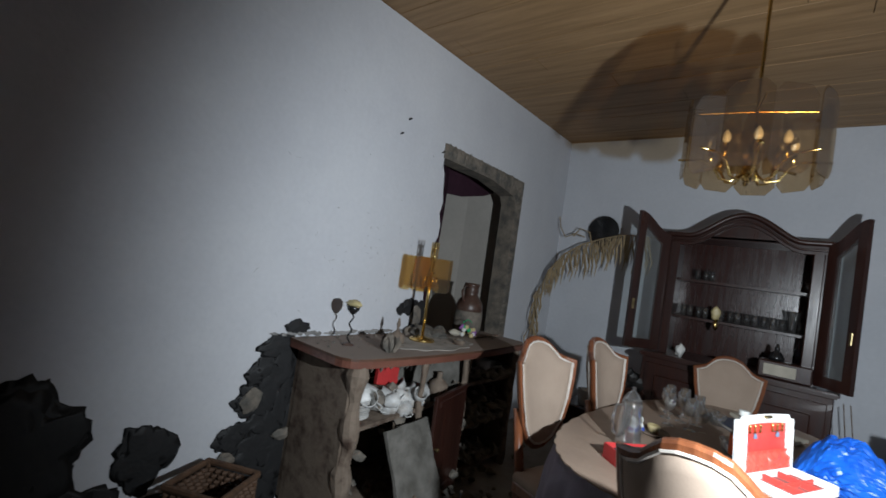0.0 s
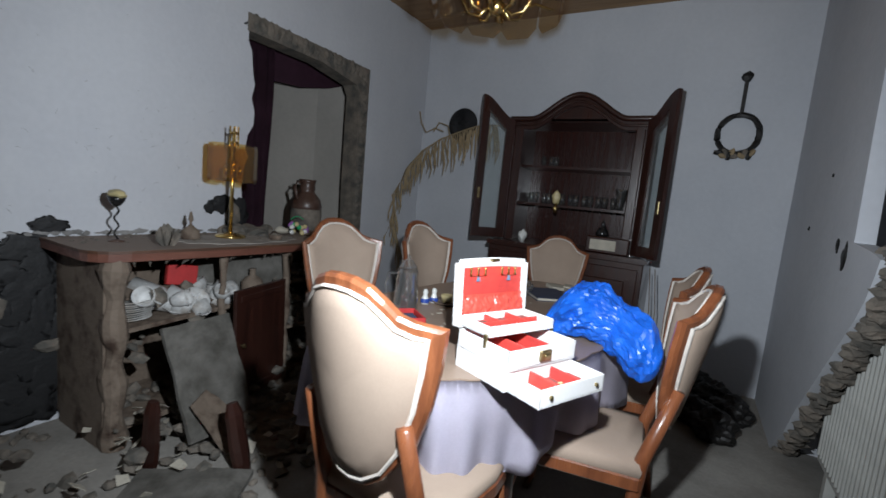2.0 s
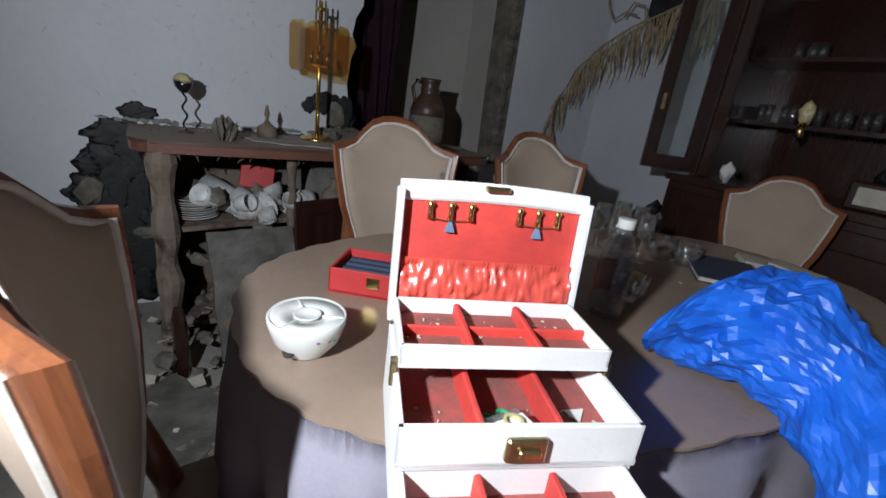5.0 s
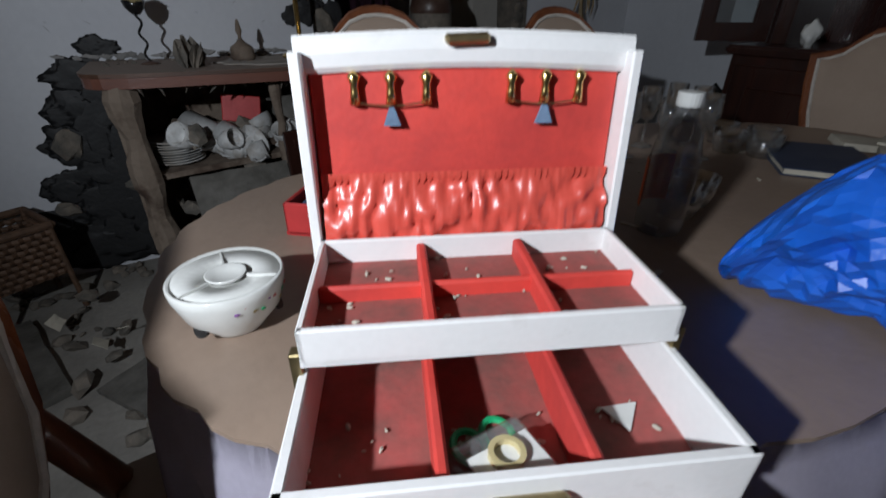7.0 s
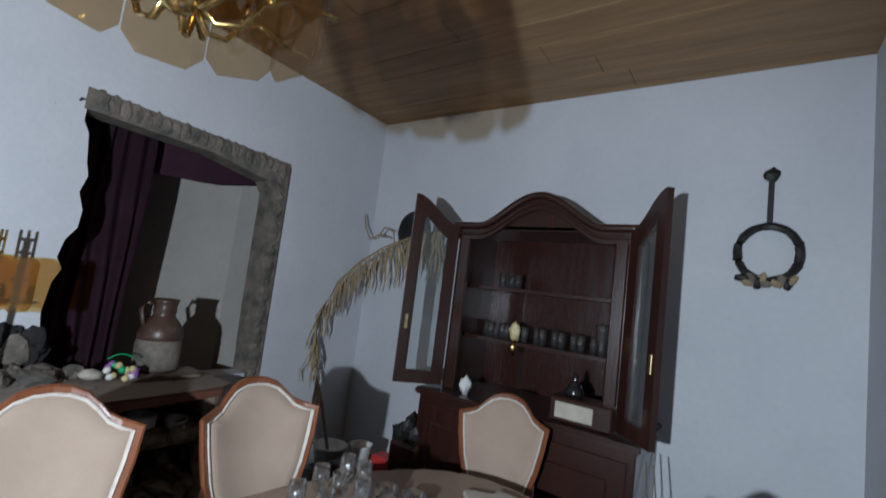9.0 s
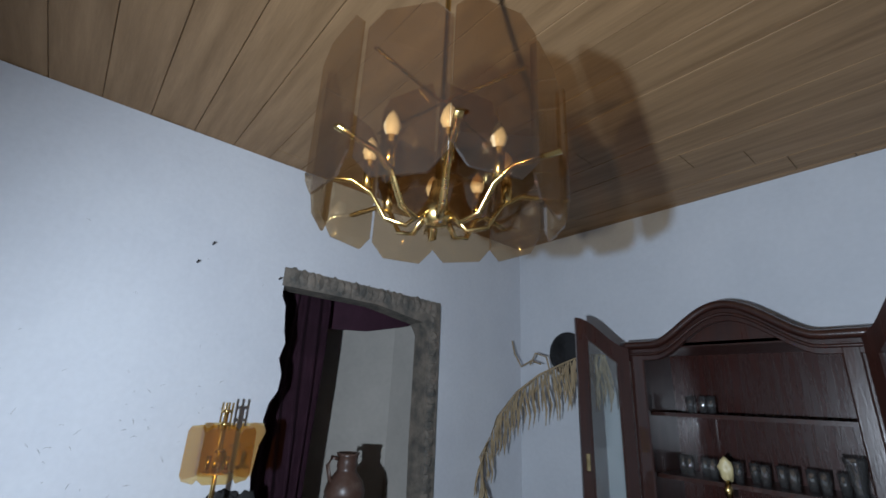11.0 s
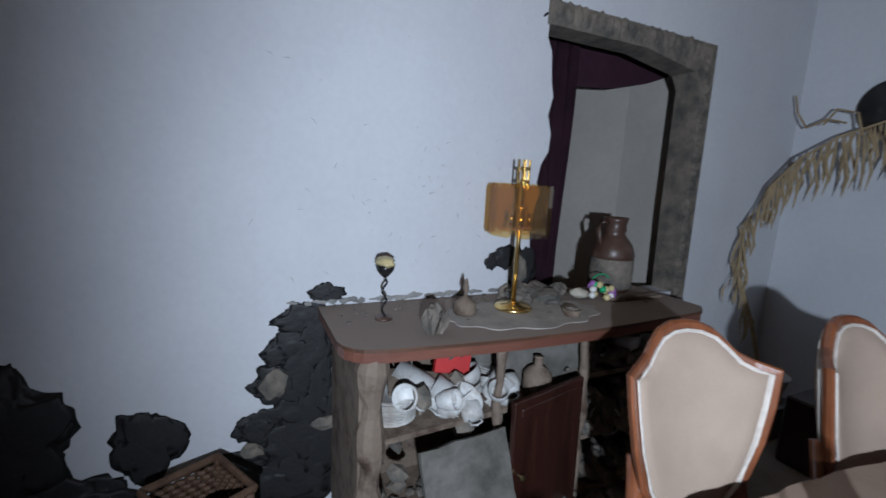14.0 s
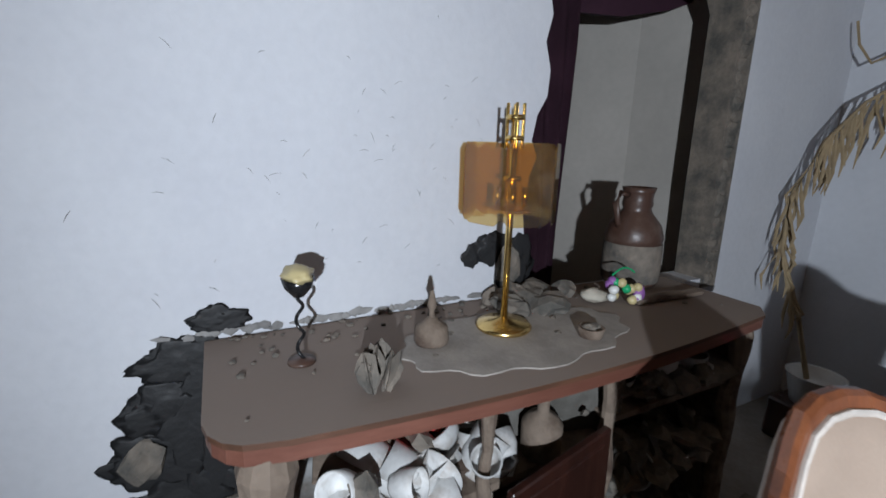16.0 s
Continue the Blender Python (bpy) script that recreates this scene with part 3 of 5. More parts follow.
for i in range(5):
    single("saucer", plate(0.07), DUSTCHINA, "dusty white saucer leaning in the jumbled crockery", "saucer", pose(jumble.uniform(0.2, 0.38), jumble.uniform(-2.6, -2.2), 0.565, jumble.uniform(30, 80), jumble.uniform(-20, 20), jumble.uniform(0, 360)), "jumbled saucers", smooth=True)
bt = thing("bottle", pose(0.38, -2.121, 0.54), "squat stoneware bottle coated in dust", "bottle")
part("body", lathe([(0, 0), (0.05, 0), (0.055, 0.01), (0.055, 0.09), (0.04, 0.11), (0.016, 0.125), (0.016, 0.155), (0.02, 0.16), (0, 0.16)], 20), SIDEWOOD, bt, smooth=True)
single("red_book", box(-0.07, 0.07, -0.015, 0.015, 0, 0.1, 0.003), RED, "bright red box lid standing among the crockery", "book", pose(0.27, -2.444, 0.63, -10, 8, 82))
def board(name, size, m, label, cat, material=GREY, seed=0, group="broken boards"):
    bm = box(-size[0] / 2, size[0] / 2, -size[1] / 2, size[1] / 2, -size[2] / 2, size[2] / 2)
    bmesh.ops.subdivide_edges(bm, edges=bm.edges[:], cuts=4, use_grid_fill=True)
    crack(bm, 0.008, 9, seed)
    return single(name, bm, material, label, cat, m, group)
board("loose_board", (0.42, 0.12, 0.015), pose(0.3, -2.488, 0.60, 20, 8, 80), "dusty board fallen across the shelf", "board", SIDEWOOD, 2)
board("leaning_board", (0.5, 0.33, 0.018), pose(0.62, -2.5, 0.29, 0, 66, 6), "grey stained board leaning against the sideboard", "board", GREY, 3)
board("leaning_board", (0.26, 0.22, 0.014), pose(0.72, -2.506, 0.13, 10, 55, 40), "broken grey board on the heap", "board", SIDEWOOD, 4)
board("floor_board", (0.42, 0.3, 0.02), pose(0.95, -2.819, 0.018, 2, -2, 35), "muddy flat board lying on the floor", "board", GREY, 5)
board("floor_board", (0.5, 0.13, 0.02), pose(0.62, -3.27, 0.018, 1, 1, 20), "dusty plank lying on the floor", "board", GREY, 6)
board("floor_board", (0.4, 0.3, 0.02), pose(0.85, -2.265, 0.018, 0, 2, -20), "muddy board lying on the floor", "board", SIDEWOOD, 7)
board("back_board", (0.32, 0.28, 0.012), pose(0.2, -2.175, 0.66, 80, 0, 60), "mouldy panel inside the sideboard", "board", GREY, 8)
board("back_board", (0.35, 0.3, 0.012), pose(0.32, -2.041, 0.68, 84, 10, 70), "mouldy panel inside the sideboard", "board", GREY, 9)
for k, (x, y, tilt) in enumerate([(0.68, -2.784, 4), (0.98, -2.578, -7)]):
    bm = tube([(0, 0, i * 0.05) for i in range(7)], [0.03, 0.036, 0.038, 0.036, 0.034, 0.034, 0.022], 8, None, 0.6)
    single("broken_post", crack(bm, 0.004, 12, k), DARKWOOD, "dark broken furniture post standing upright on the floor", "broken post", pose(x, y, 0.0, tilt, tilt * 1.2, 30 + 40 * k), "broken posts")
bm = bmesh.new()
for i in range(230):
    x, y = rnd.uniform(0.35, 1.15), rnd.gauss(-2.265, 0.36)
    s = rnd.uniform(0.012, 0.045)
    blob((s, s * rnd.uniform(0.6, 1.2), s * 0.55), i, 0.5, 1, pose(x, y, s * 0.3 + max(0, 0.14 - abs(x - 0.5) * 0.3) * rnd.random(), rnd.uniform(0, 40), 0, rnd.uniform(0, 360)), bm)
for i in range(120):
    s = rnd.uniform(0.015, 0.05)
    blob((s, s, s * 0.6), i + 300, 0.6, 1, pose(rnd.uniform(0.1, 0.42), rnd.uniform(-2.757, -1.37), rnd.choice([0.1, 0.1, 0.36, 0.49, 0.63]), rnd.uniform(0, 60), 0, rnd.uniform(0, 360)), bm)
for i in range(110):
    s = rnd.uniform(0.02, 0.06)
    blob((s, s * 1.3, s * 0.55), i + 900, 0.6, 2, pose(rnd.uniform(0.15, 0.42), rnd.uniform(-1.889, -1.396), rnd.choice([0.12, 0.37, 0.37, 0.4, 0.64, 0.65]), rnd.uniform(-30, 60), rnd.uniform(-40, 40), rnd.uniform(0, 360)), bm)
for i in range(90):
    s = rnd.uniform(0.012, 0.04)
    blob((s, s, s * 0.5), i + 700, 0.6, 1, pose(rnd.uniform(0.05, 0.6), rnd.uniform(-4.14, -2.94), s * 0.3, rnd.uniform(0, 60), 0, rnd.uniform(0, 360)), bm)
single("rubble", bm, CRUMB, "grey rubble, crumbled plaster and dust", "rubble", kind="stuff")
bm = bmesh.new()
for i in range(70):
    s = rnd.uniform(0.008, 0.024)
    x, y = rnd.uniform(0.3, 1.1), rnd.gauss(-2.309, 0.4)
    own = bmesh.new()
    bmesh.ops.create_grid(own, x_segments=2, y_segments=2, size=s)
    crack(own, s * 0.5, 1 / s * 0.4, i)
    bmesh.ops.solidify(own, geom=own.faces[:], thickness=0.002)
    join(bm, own, pose(x, y, 0.03 + max(0, 0.14 - abs(x - 0.5) * 0.3) * rnd.random(), rnd.uniform(-50, 50), rnd.uniform(-50, 50), rnd.uniform(0, 360)))
single("scraps", bm, PAPER, "scraps of paper and flaked plaster", "scraps", kind="stuff")

# things on the sideboard
def at(x, y, z, r=0):
    return pose(x, y, z, 0, 0, r)
bm = slab([(0.30 + (0.17 + 0.012 * math.cos(i * 5.0)) * math.cos(i * math.pi / 30), -2.148 + (0.34 + 0.014 * math.cos(i * 5.0)) * math.sin(i * math.pi / 30)) for i in range(60)], "z", SBT + 0.001, 0.004)
single("doily", bm, mat("dusty_lace", (0.36, 0.325, 0.29), 0.95, 0, 0.25, 12, 140, 0.5), "dust-caked scalloped lace doily on the sideboard", "doily")
lamp = thing("table_lamp", at(0.24, -2.165, SBT + 0.005, 15), "brass table lamp with amber glass panel shade", "table lamp")
part("base", lathe([(0, 0), (0.075, 0), (0.078, 0.006), (0.07, 0.014), (0.03, 0.022), (0.012, 0.03), (0, 0.03)], 32), BRASS, lamp, "round polished brass foot", True)
part("stem", tube([(0, 0, 0.02), (0, 0, 0.55)], 0.0095, 14), BRASS, lamp, smooth=True)
shade = part("shade", lathe([(0.02, 0.325), (0.06, 0.322), (0.06, 0.328), (0.02, 0.331), (0.02, 0.325)], 6), BRASS, lamp, "brass carrier of the glass shade")
for i in range(6):
    bm = bmesh.new()
    pts = [(-0.062, 0.315), (-0.04, 0.298), (0.04, 0.298), (0.062, 0.315), (0.062, 0.478), (0.04, 0.495), (-0.04, 0.495), (-0.062, 0.478)]
    p = part("glass_panel", slab(pts, "y", 0.108, 0.004), AMBER, shade, "amber glass panel")
    p.matrix_local = pose(0, 0, 0, 0, 0, 60 * i)
for i in range(4):
    a = math.radians(90 * i + 45)
    part("finial_rod", tube([(0.02 * math.cos(a), 0.02 * math.sin(a), 0.48), (0.02 * math.cos(a), 0.02 * math.sin(a), 0.59)], 0.0042, 8), BRASS, lamp)
    part("lamp_holder", tube([(0.035 * math.cos(a), 0.035 * math.sin(a), 0.335), (0.035 * math.cos(a), 0.035 * math.sin(a), 0.385)], 0.009, 10), BRASS, lamp, smooth=True)
for z in (0.40, 0.50, 0.55):
    part("collar", lathe([(0, z), (0.022, z), (0.024, z + 0.005), (0.022, z + 0.012), (0, z + 0.012)], 16), BRASS, lamp, smooth=True)
gob = thing("goblet", at(0.215, -2.7, SBT), "twisted-stem black goblet holding a pale shell", "goblet")
part("foot", lathe([(0, 0), (0.032, 0), (0.03, 0.006), (0.008, 0.012), (0, 0.014)], 20), JUG, gob, smooth=True)
part("stem", tube([(0.008 * math.sin(z * 95), 0.008 * math.cos(z * 95), z) for z in [i * 0.006 for i in range(1, 27)]], 0.0042, 8), BLACK, gob, smooth=True)
part("bowl", lathe([(0, 0.155), (0.012, 0.157), (0.03, 0.178), (0.036, 0.2), (0.033, 0.2), (0.026, 0.18), (0, 0.165)], 20), BLACK, gob, smooth=True)
part("shell", blob((0.05, 0.032, 0.02), 4, 0.35, 3, Matrix.Translation((0, 0, 0.208))), SHELL, gob, "pale yellow shell resting in the bowl", True)
bud = thing("perfume_bottle", at(0.25, -2.39, SBT + 0.004), "small dusty stoppered bottle", "bottle")
part("body", lathe([(0, 0), (0.04, 0), (0.045, 0.01), (0.04, 0.045), (0.018, 0.06), (0.01, 0.07), (0, 0.07)], 18), SIDEWOOD, bud, smooth=True)
part("stopper", lathe([(0, 0.07), (0.008, 0.07), (0.006, 0.085), (0.012, 0.1), (0.009, 0.115), (0.005, 0.135), (0, 0.14)], 14), SIDEWOOD, bud, smooth=True)
chunk = thing("plaster_chunk", at(0.385, -2.575, SBT + 0.004), "jagged upright chunks of fallen plaster leaning together", "debris")
for i in range(9):
    part("flake", blob((0.03, 0.006, 0.045), i, 0.6, 2, pose(rnd.uniform(-0.03, 0.03), rnd.uniform(-0.03, 0.03), 0.022 + rnd.random() * 0.02, rnd.uniform(-25, 25), 0, rnd.uniform(-60, 60))), CRUMB, chunk)
bm = bmesh.new()
for i in range(12):
    blob((rnd.uniform(0.02, 0.07), rnd.uniform(0.03, 0.08), rnd.uniform(0.015, 0.04)), i + 20, 0.5, 2, pose(rnd.uniform(-0.06, 0.08), rnd.uniform(-0.14, 0.16), 0.015, rnd.uniform(-30, 30), 0, rnd.uniform(0, 90)), bm)
single("plaster_heap", bm, CRUMB, "heap of fallen plaster below the hole", "debris", at(0.1, -1.951, SBT + 0.004), "fallen plaster", "stuff")
bm = bmesh.new()
for i in range(120):
    s = rnd.uniform(0.003, 0.012)
    blob((s, s, s * 0.5), i, 0.5, 1, pose(abs(rnd.gauss(0.02, 0.12)) % 0.42 + 0.015, rnd.uniform(SBL + 0.05, SBR - 0.1), SBT + 0.003), bm)
single("crumbs", bm, CRUMB, "crumbs of plaster scattered over the dust", "crumbs", kind="stuff")
jug = thing("jug", at(0.06, -1.47, SBT), "brown salt-glazed stoneware jug with a handle", "jug")
JS = 1.8
part("body", lathe([(r * JS, z * JS) for r, z in [(0, 0), (0.05, 0), (0.054, 0.006), (0.056, 0.05), (0.056, 0.092), (0.058, 0.098), (0.05, 0.125), (0.03, 0.15), (0.027, 0.158), (0.03, 0.165), (0.028, 0.178), (0.03, 0.19), (0.033, 0.2), (0.028, 0.2), (0.022, 0.17), (0.04, 0.12), (0, 0.02)]], 28), JUG, jug, smooth=True)
part("handle", tube([(0.0, -0.03 * JS, 0.185 * JS), (0.0, -0.05 * JS, 0.19 * JS), (0.0, -0.062 * JS, 0.17 * JS), (0.0, -0.052 * JS, 0.135 * JS), (0.0, -0.045 * JS, 0.12 * JS)], 0.006 * JS, 8), JUG, jug, smooth=True)
part("glaze_band", lathe([(0.0565 * JS, 0.01 * JS), (0.058 * JS, 0.03 * JS), (0.058 * JS, 0.07 * JS), (0.0568 * JS, 0.088 * JS)], 28), CRUMB, jug, "bare pale lower band", True)
fig = thing("ornament", at(0.22, -1.69, SBT), "small ornament of beads, ribbons and shells", "ornament")
for i in range(14):
    part("bead", blob((0.016, 0.016, 0.016), i, 0.2, 2, Matrix.Translation((rnd.uniform(-0.03, 0.03), rnd.uniform(-0.05, 0.045), 0.015 + rnd.random() * 0.07))), (SHELL, VIOLET, CHINA, SHELL, GREEN)[i % 5], fig, smooth=True)
part("ribbon", blob((0.02, 0.022, 0.035), 9, 0.4, 2, Matrix.Translation((0.02, 0.055, 0.035))), VIOLET, fig, "violet ribbon", True)
part("wire", tube([(0, -0.05 + 0.1 * i / 12, 0.1 + 0.02 * math.sin(math.pi * i / 12)) for i in range(13)], 0.003, 6), GREEN, fig)
part("shell", blob((0.04, 0.05, 0.022), 3, 0.4, 2, Matrix.Translation((-0.03, -0.09, 0.03))), PAPER, fig, smooth=True)
nut = thing("tealight_dish", at(0.385, -1.985, SBT), "small dusty glass dish with debris", "dish")
part("body", lathe([(0, 0), (0.03, 0), (0.036, 0.03), (0.03, 0.032), (0.025, 0.01), (0, 0.008)], 18), SIDEWOOD, nut, smooth=True)
part("lump", blob((0.02, 0.02, 0.012), 2, 0.5, 2, Matrix.Translation((0, 0, 0.03))), CRUMB, nut)
board("splint", (0.035, 0.3, 0.012), pose(0.26, -1.504, SBT + 0.012, 0, 3, -4), "long thin board offcut on the sideboard", "board", SIDEWOOD, 11)

# wicker planter
wb = thing("wicker_basket", pose(0.25, -3.30, 0, 0, 0, 28) @ Matrix.Diagonal((0.8, 0.8, 1, 1)), "square dark wicker planter on thin legs", "basket")
for k in range(4):
    for j in range(8):
        bm = tube([(-0.14 + 0.28 * i / 14, 0.14 + (0.006 if (i + j) % 2 else -0.006), 0) for i in range(15)], 0.0105, 6)
        p = part("weave", bm, WICKER, wb)
        p.matrix_local = pose(0, 0, 0.17 + j * 0.022, 0, 0, 90 * k)
    part("leg", tube([(0.145, 0.145, 0.002), (0.14, 0.14, 0.36)], 0.012, 8), WICKER, wb).matrix_local = pose(0, 0, 0, 0, 0, 90 * k)
    part("rim", tube([(-0.15, 0.15, 0.352), (0.15, 0.15, 0.352)], 0.014, 8), WICKER, wb).matrix_local = pose(0, 0, 0, 0, 0, 90 * k)
part("bottom", box(-0.14, 0.14, -0.14, 0.14, 0.155, 0.165), WICKER, wb)
single("paper_litter", blob((0.09, 0.07, 0.06), 5, 0.6, 2), PAPER, "crumpled pale paper on the floor", "litter", pose(0.25, -3.7, 0.04))


# ---- table and cloth ----
TOP = 0.71
TC, TA, TB, TR, TN = Vector((1.72, -1.83)), 0.49, 0.90, radians(-6.5), 2.5
def table_edge(a, grow=0.0):
    c, s = math.cos(a), math.sin(a)
    x = (TA + grow) * math.copysign(abs(c) ** (2 / TN), c)
    y = (TB + grow) * math.copysign(abs(s) ** (2 / TN), s)
    return TC.x + x * math.cos(TR) - y * math.sin(TR), TC.y + x * math.sin(TR) + y * math.cos(TR)
tb = thing("dining_table", pose(0, 0, 0), "oval dining table with dark wooden legs under a cloth", "table")
part("tabletop", slab([table_edge(i * math.pi / 36, -0.01) for i in range(72)], "z", TOP - 0.0375, 0.028), DARKWOOD, tb)
for sx, sy in ((-0.28, -0.55), (0.28, -0.55), (-0.28, 0.55), (0.28, 0.55)):
    part("leg", tube([(TC.x + sx, TC.y + sy, 0), (TC.x + sx, TC.y + sy, 0.2), (TC.x + sx, TC.y + sy, 0.5), (TC.x + sx, TC.y + sy, TOP - 0.036)], [0.022, 0.028, 0.036, 0.04], 12), DARKWOOD, tb, smooth=True)
N = 288
bm = bmesh.new()
rings = []
for j in range(9):
    ring = []
    for i in range(N):
        a = 2 * math.pi * i / N
        drop = j / 8
        fold = drop * (0.028 * math.sin(a * 17 + 1.3 * math.sin(a * 3)) + 0.012 * math.sin(a * 41 + 2))
        x, y = table_edge(a, 0.006 + 0.02 * min(1, drop * 3) + fold)
        ring.append(bm.verts.new((x, y, TOP - 0.0035 - drop * (0.27 + 0.04 * math.sin(a * 5) + 0.012 * math.sin(a * 17)) - (0.006 if j else 0))))
    rings.append(ring)
for a, b in zip(rings, rings[1:]):
    for i in range(N):
        bm.faces.new((a[i], b[i], b[(i + 1) % N], a[(i + 1) % N]))
bmesh.ops.solidify(bm, geom=bm.faces[:], thickness=0.002)
single("tablecloth", bm, CLOTH, "pale lilac satin tablecloth hanging in folds", "tablecloth", smooth=True)
bm = slab([table_edge(i * math.pi / 60, 0.012 + 0.004 * math.sin(i * 2.1)) for i in range(120)], "z", TOP - 0.0065, 0.006)
single("table_cover", bm, COVER, "brown dusty plastic cover over the tabletop", "table cover")


# ---- chairs ----
def shield(sx, z0, z1, grow=0.0, n=18):
    """Half-outline of the shield-shaped back, mirrored: a narrow foot, wide shoulders and an arched crest."""
    h = z1 - z0
    half = [(0.0, -grow), (0.10 * sx, 0.01 * h - grow), (0.22 * sx, 0.07 * h - grow), (0.33 * sx + grow, 0.2 * h), (0.42 * sx + grow, 0.42 * h), (0.47 * sx + grow, 0.62 * h), (0.5 * sx + grow, 0.785 * h + grow * 0.5),
            (0.43 * sx, 0.80 * h + grow), (0.35 * sx, 0.835 * h + grow), (0.28 * sx, 0.90 * h + grow), (0.2 * sx, 0.96 * h + grow), (0.1 * sx, 0.992 * h + grow), (0, h + grow)]
    right = [(x, z0 + z) for x, z in half]
    return right + [(-x, z) for x, z in right[-2:0:-1]]
def make_chair(m):
    ch = thing("dining_chair", m, "polished brown wooden dining chair with cream shield-shaped upholstered back", "chair", "chairs round the table")
    lean = pose(0, -0.22, 0.46, 11, 0, 0)
    def bend(b):
        """The back wraps a little round the sitter."""
        for v in b.verts:
            v.co.y += 1.9 * v.co.x ** 2 - 0.03
        return b
    inner, outer = shield(0.385, 0.11, 0.61, 0.0), shield(0.385, 0.11, 0.61, 0.028)
    count = len(inner)
    bm = bmesh.new()
    # cross-section of the frame: inner edge, rounded back and front, outer edge
    loops = []
    for mix, y in ((-0.1, -0.013), (0.2, -0.017), (0.75, -0.015), (1.0, -0.007), (1.0, 0.007), (0.75, 0.015), (0.2, 0.017), (-0.1, 0.013)):
        loops.append([bm.verts.new((a[0] + (b[0] - a[0]) * mix, y, a[1] + (b[1] - a[1]) * mix)) for a, b in zip(inner, outer)])
    for a, b in zip(loops, loops[1:] + loops[:1]):
        for i in range(count):
            bm.faces.new((a[i], a[(i + 1) % count], b[(i + 1) % count], b[i]))
    p = part("back_frame", bend(bm), CHAIRWOOD, ch)
    p.matrix_local = lean
    for side, nm in ((1, "backrest"), (-1, "back_panel")):
        b = bmesh.new()
        c = b.verts.new((0, side * 0.036, 0.38))
        rings = [[b.verts.new((x * f, side * y, 0.38 + (z - 0.38) * f)) for x, z in inner] for f, y in ((1.0, 0.014), (0.94, 0.026), (0.8, 0.032), (0.6, 0.0345), (0.4, 0.0355), (0.2, 0.036))]
        for r1, r2 in zip(rings, rings[1:]):
            for i in range(count):
                b.faces.new((r1[i], r1[(i + 1) % count], r2[(i + 1) % count], r2[i]))
        for i in range(count):
            b.faces.new((rings[-1][i], rings[-1][(i + 1) % count], c))
        q = part(nm, bend(b), FABRIC, ch, "cream fabric padding", True)
        q.matrix_local = lean
        q2 = part("piping", bend(tube([(x, side * 0.02, z) for x, z in inner], 0.0055, 6, None, 1, True)), PIPING, ch)
        q2.matrix_local = lean
    seat = [(-0.2, -0.22), (-0.235, 0.1), (-0.225, 0.2), (-0.17, 0.235), (0, 0.25), (0.17, 0.235), (0.225, 0.2), (0.235, 0.1), (0.2, -0.22)]
    part("seat_frame", slab(seat, "z", 0.385, 0.05, 0.006), CHAIRWOOD, ch)
    b = bmesh.new()
    c = b.verts.new((0, 0, 0.495))
    rows = [[b.verts.new((x * k, y * k, z)) for x, y in seat] for k, z in ((0.98, 0.435), (1.0, 0.455), (0.95, 0.478), (0.7, 0.49))]
    for r1, r2 in zip(rows, rows[1:]):
        for i in range(len(seat)):
            b.faces.new((r1[i], r1[(i + 1) % len(seat)], r2[(i + 1) % len(seat)], r2[i]))
    for i in range(len(seat)):
        b.faces.new((rows[-1][i], rows[-1][(i + 1) % len(seat)], c))
    part("seat", b, FABRIC, ch, "cream upholstered seat", True)
    for s in (-1, 1):
        part("leg", tube([(s * 0.19, 0.19, 0.39), (s * 0.205, 0.215, 0.25), (s * 0.195, 0.2, 0.1), (s * 0.205, 0.225, 0)], [0.03, 0.024, 0.016, 0.018], 10), CHAIRWOOD, ch, smooth=True)
        part("rear_leg", tube([(s * 0.15, -0.29, 0.74), (s * 0.165, -0.215, 0.48), (s * 0.17, -0.2, 0.3), (s * 0.175, -0.25, 0.0)], [0.02, 0.024, 0.023, 0.018], 10), CHAIRWOOD, ch, smooth=True)
    return ch
CS = Matrix.Scale(0.96, 4)
first = make_chair(pose(1.29, -2.21, 0, 0, 0, -104) @ CS)
copy_thing(first, pose(1.82, -2.65, 0, 0, 0, -2) @ Matrix.Scale(0.975, 4))
copy_thing(first, pose(1.41, -1.63, 0, 0, 0, -97))
for x, y, r in ((1.69, -0.97, -168), (2.17, -2.10, 94), (2.15, -1.52, 97)):
    copy_thing(first, pose(x, y, 0, 0, 0, r) @ CS)


# ---- jewellery box ----
U, F = Vector((0.40, 0.916, 0)), Vector((0.916, -0.40, 0))
jm = Matrix.LocRotScale((1.933, -2.452, TOP), Euler((0, 0, math.atan2(0.916, 0.40))), None)
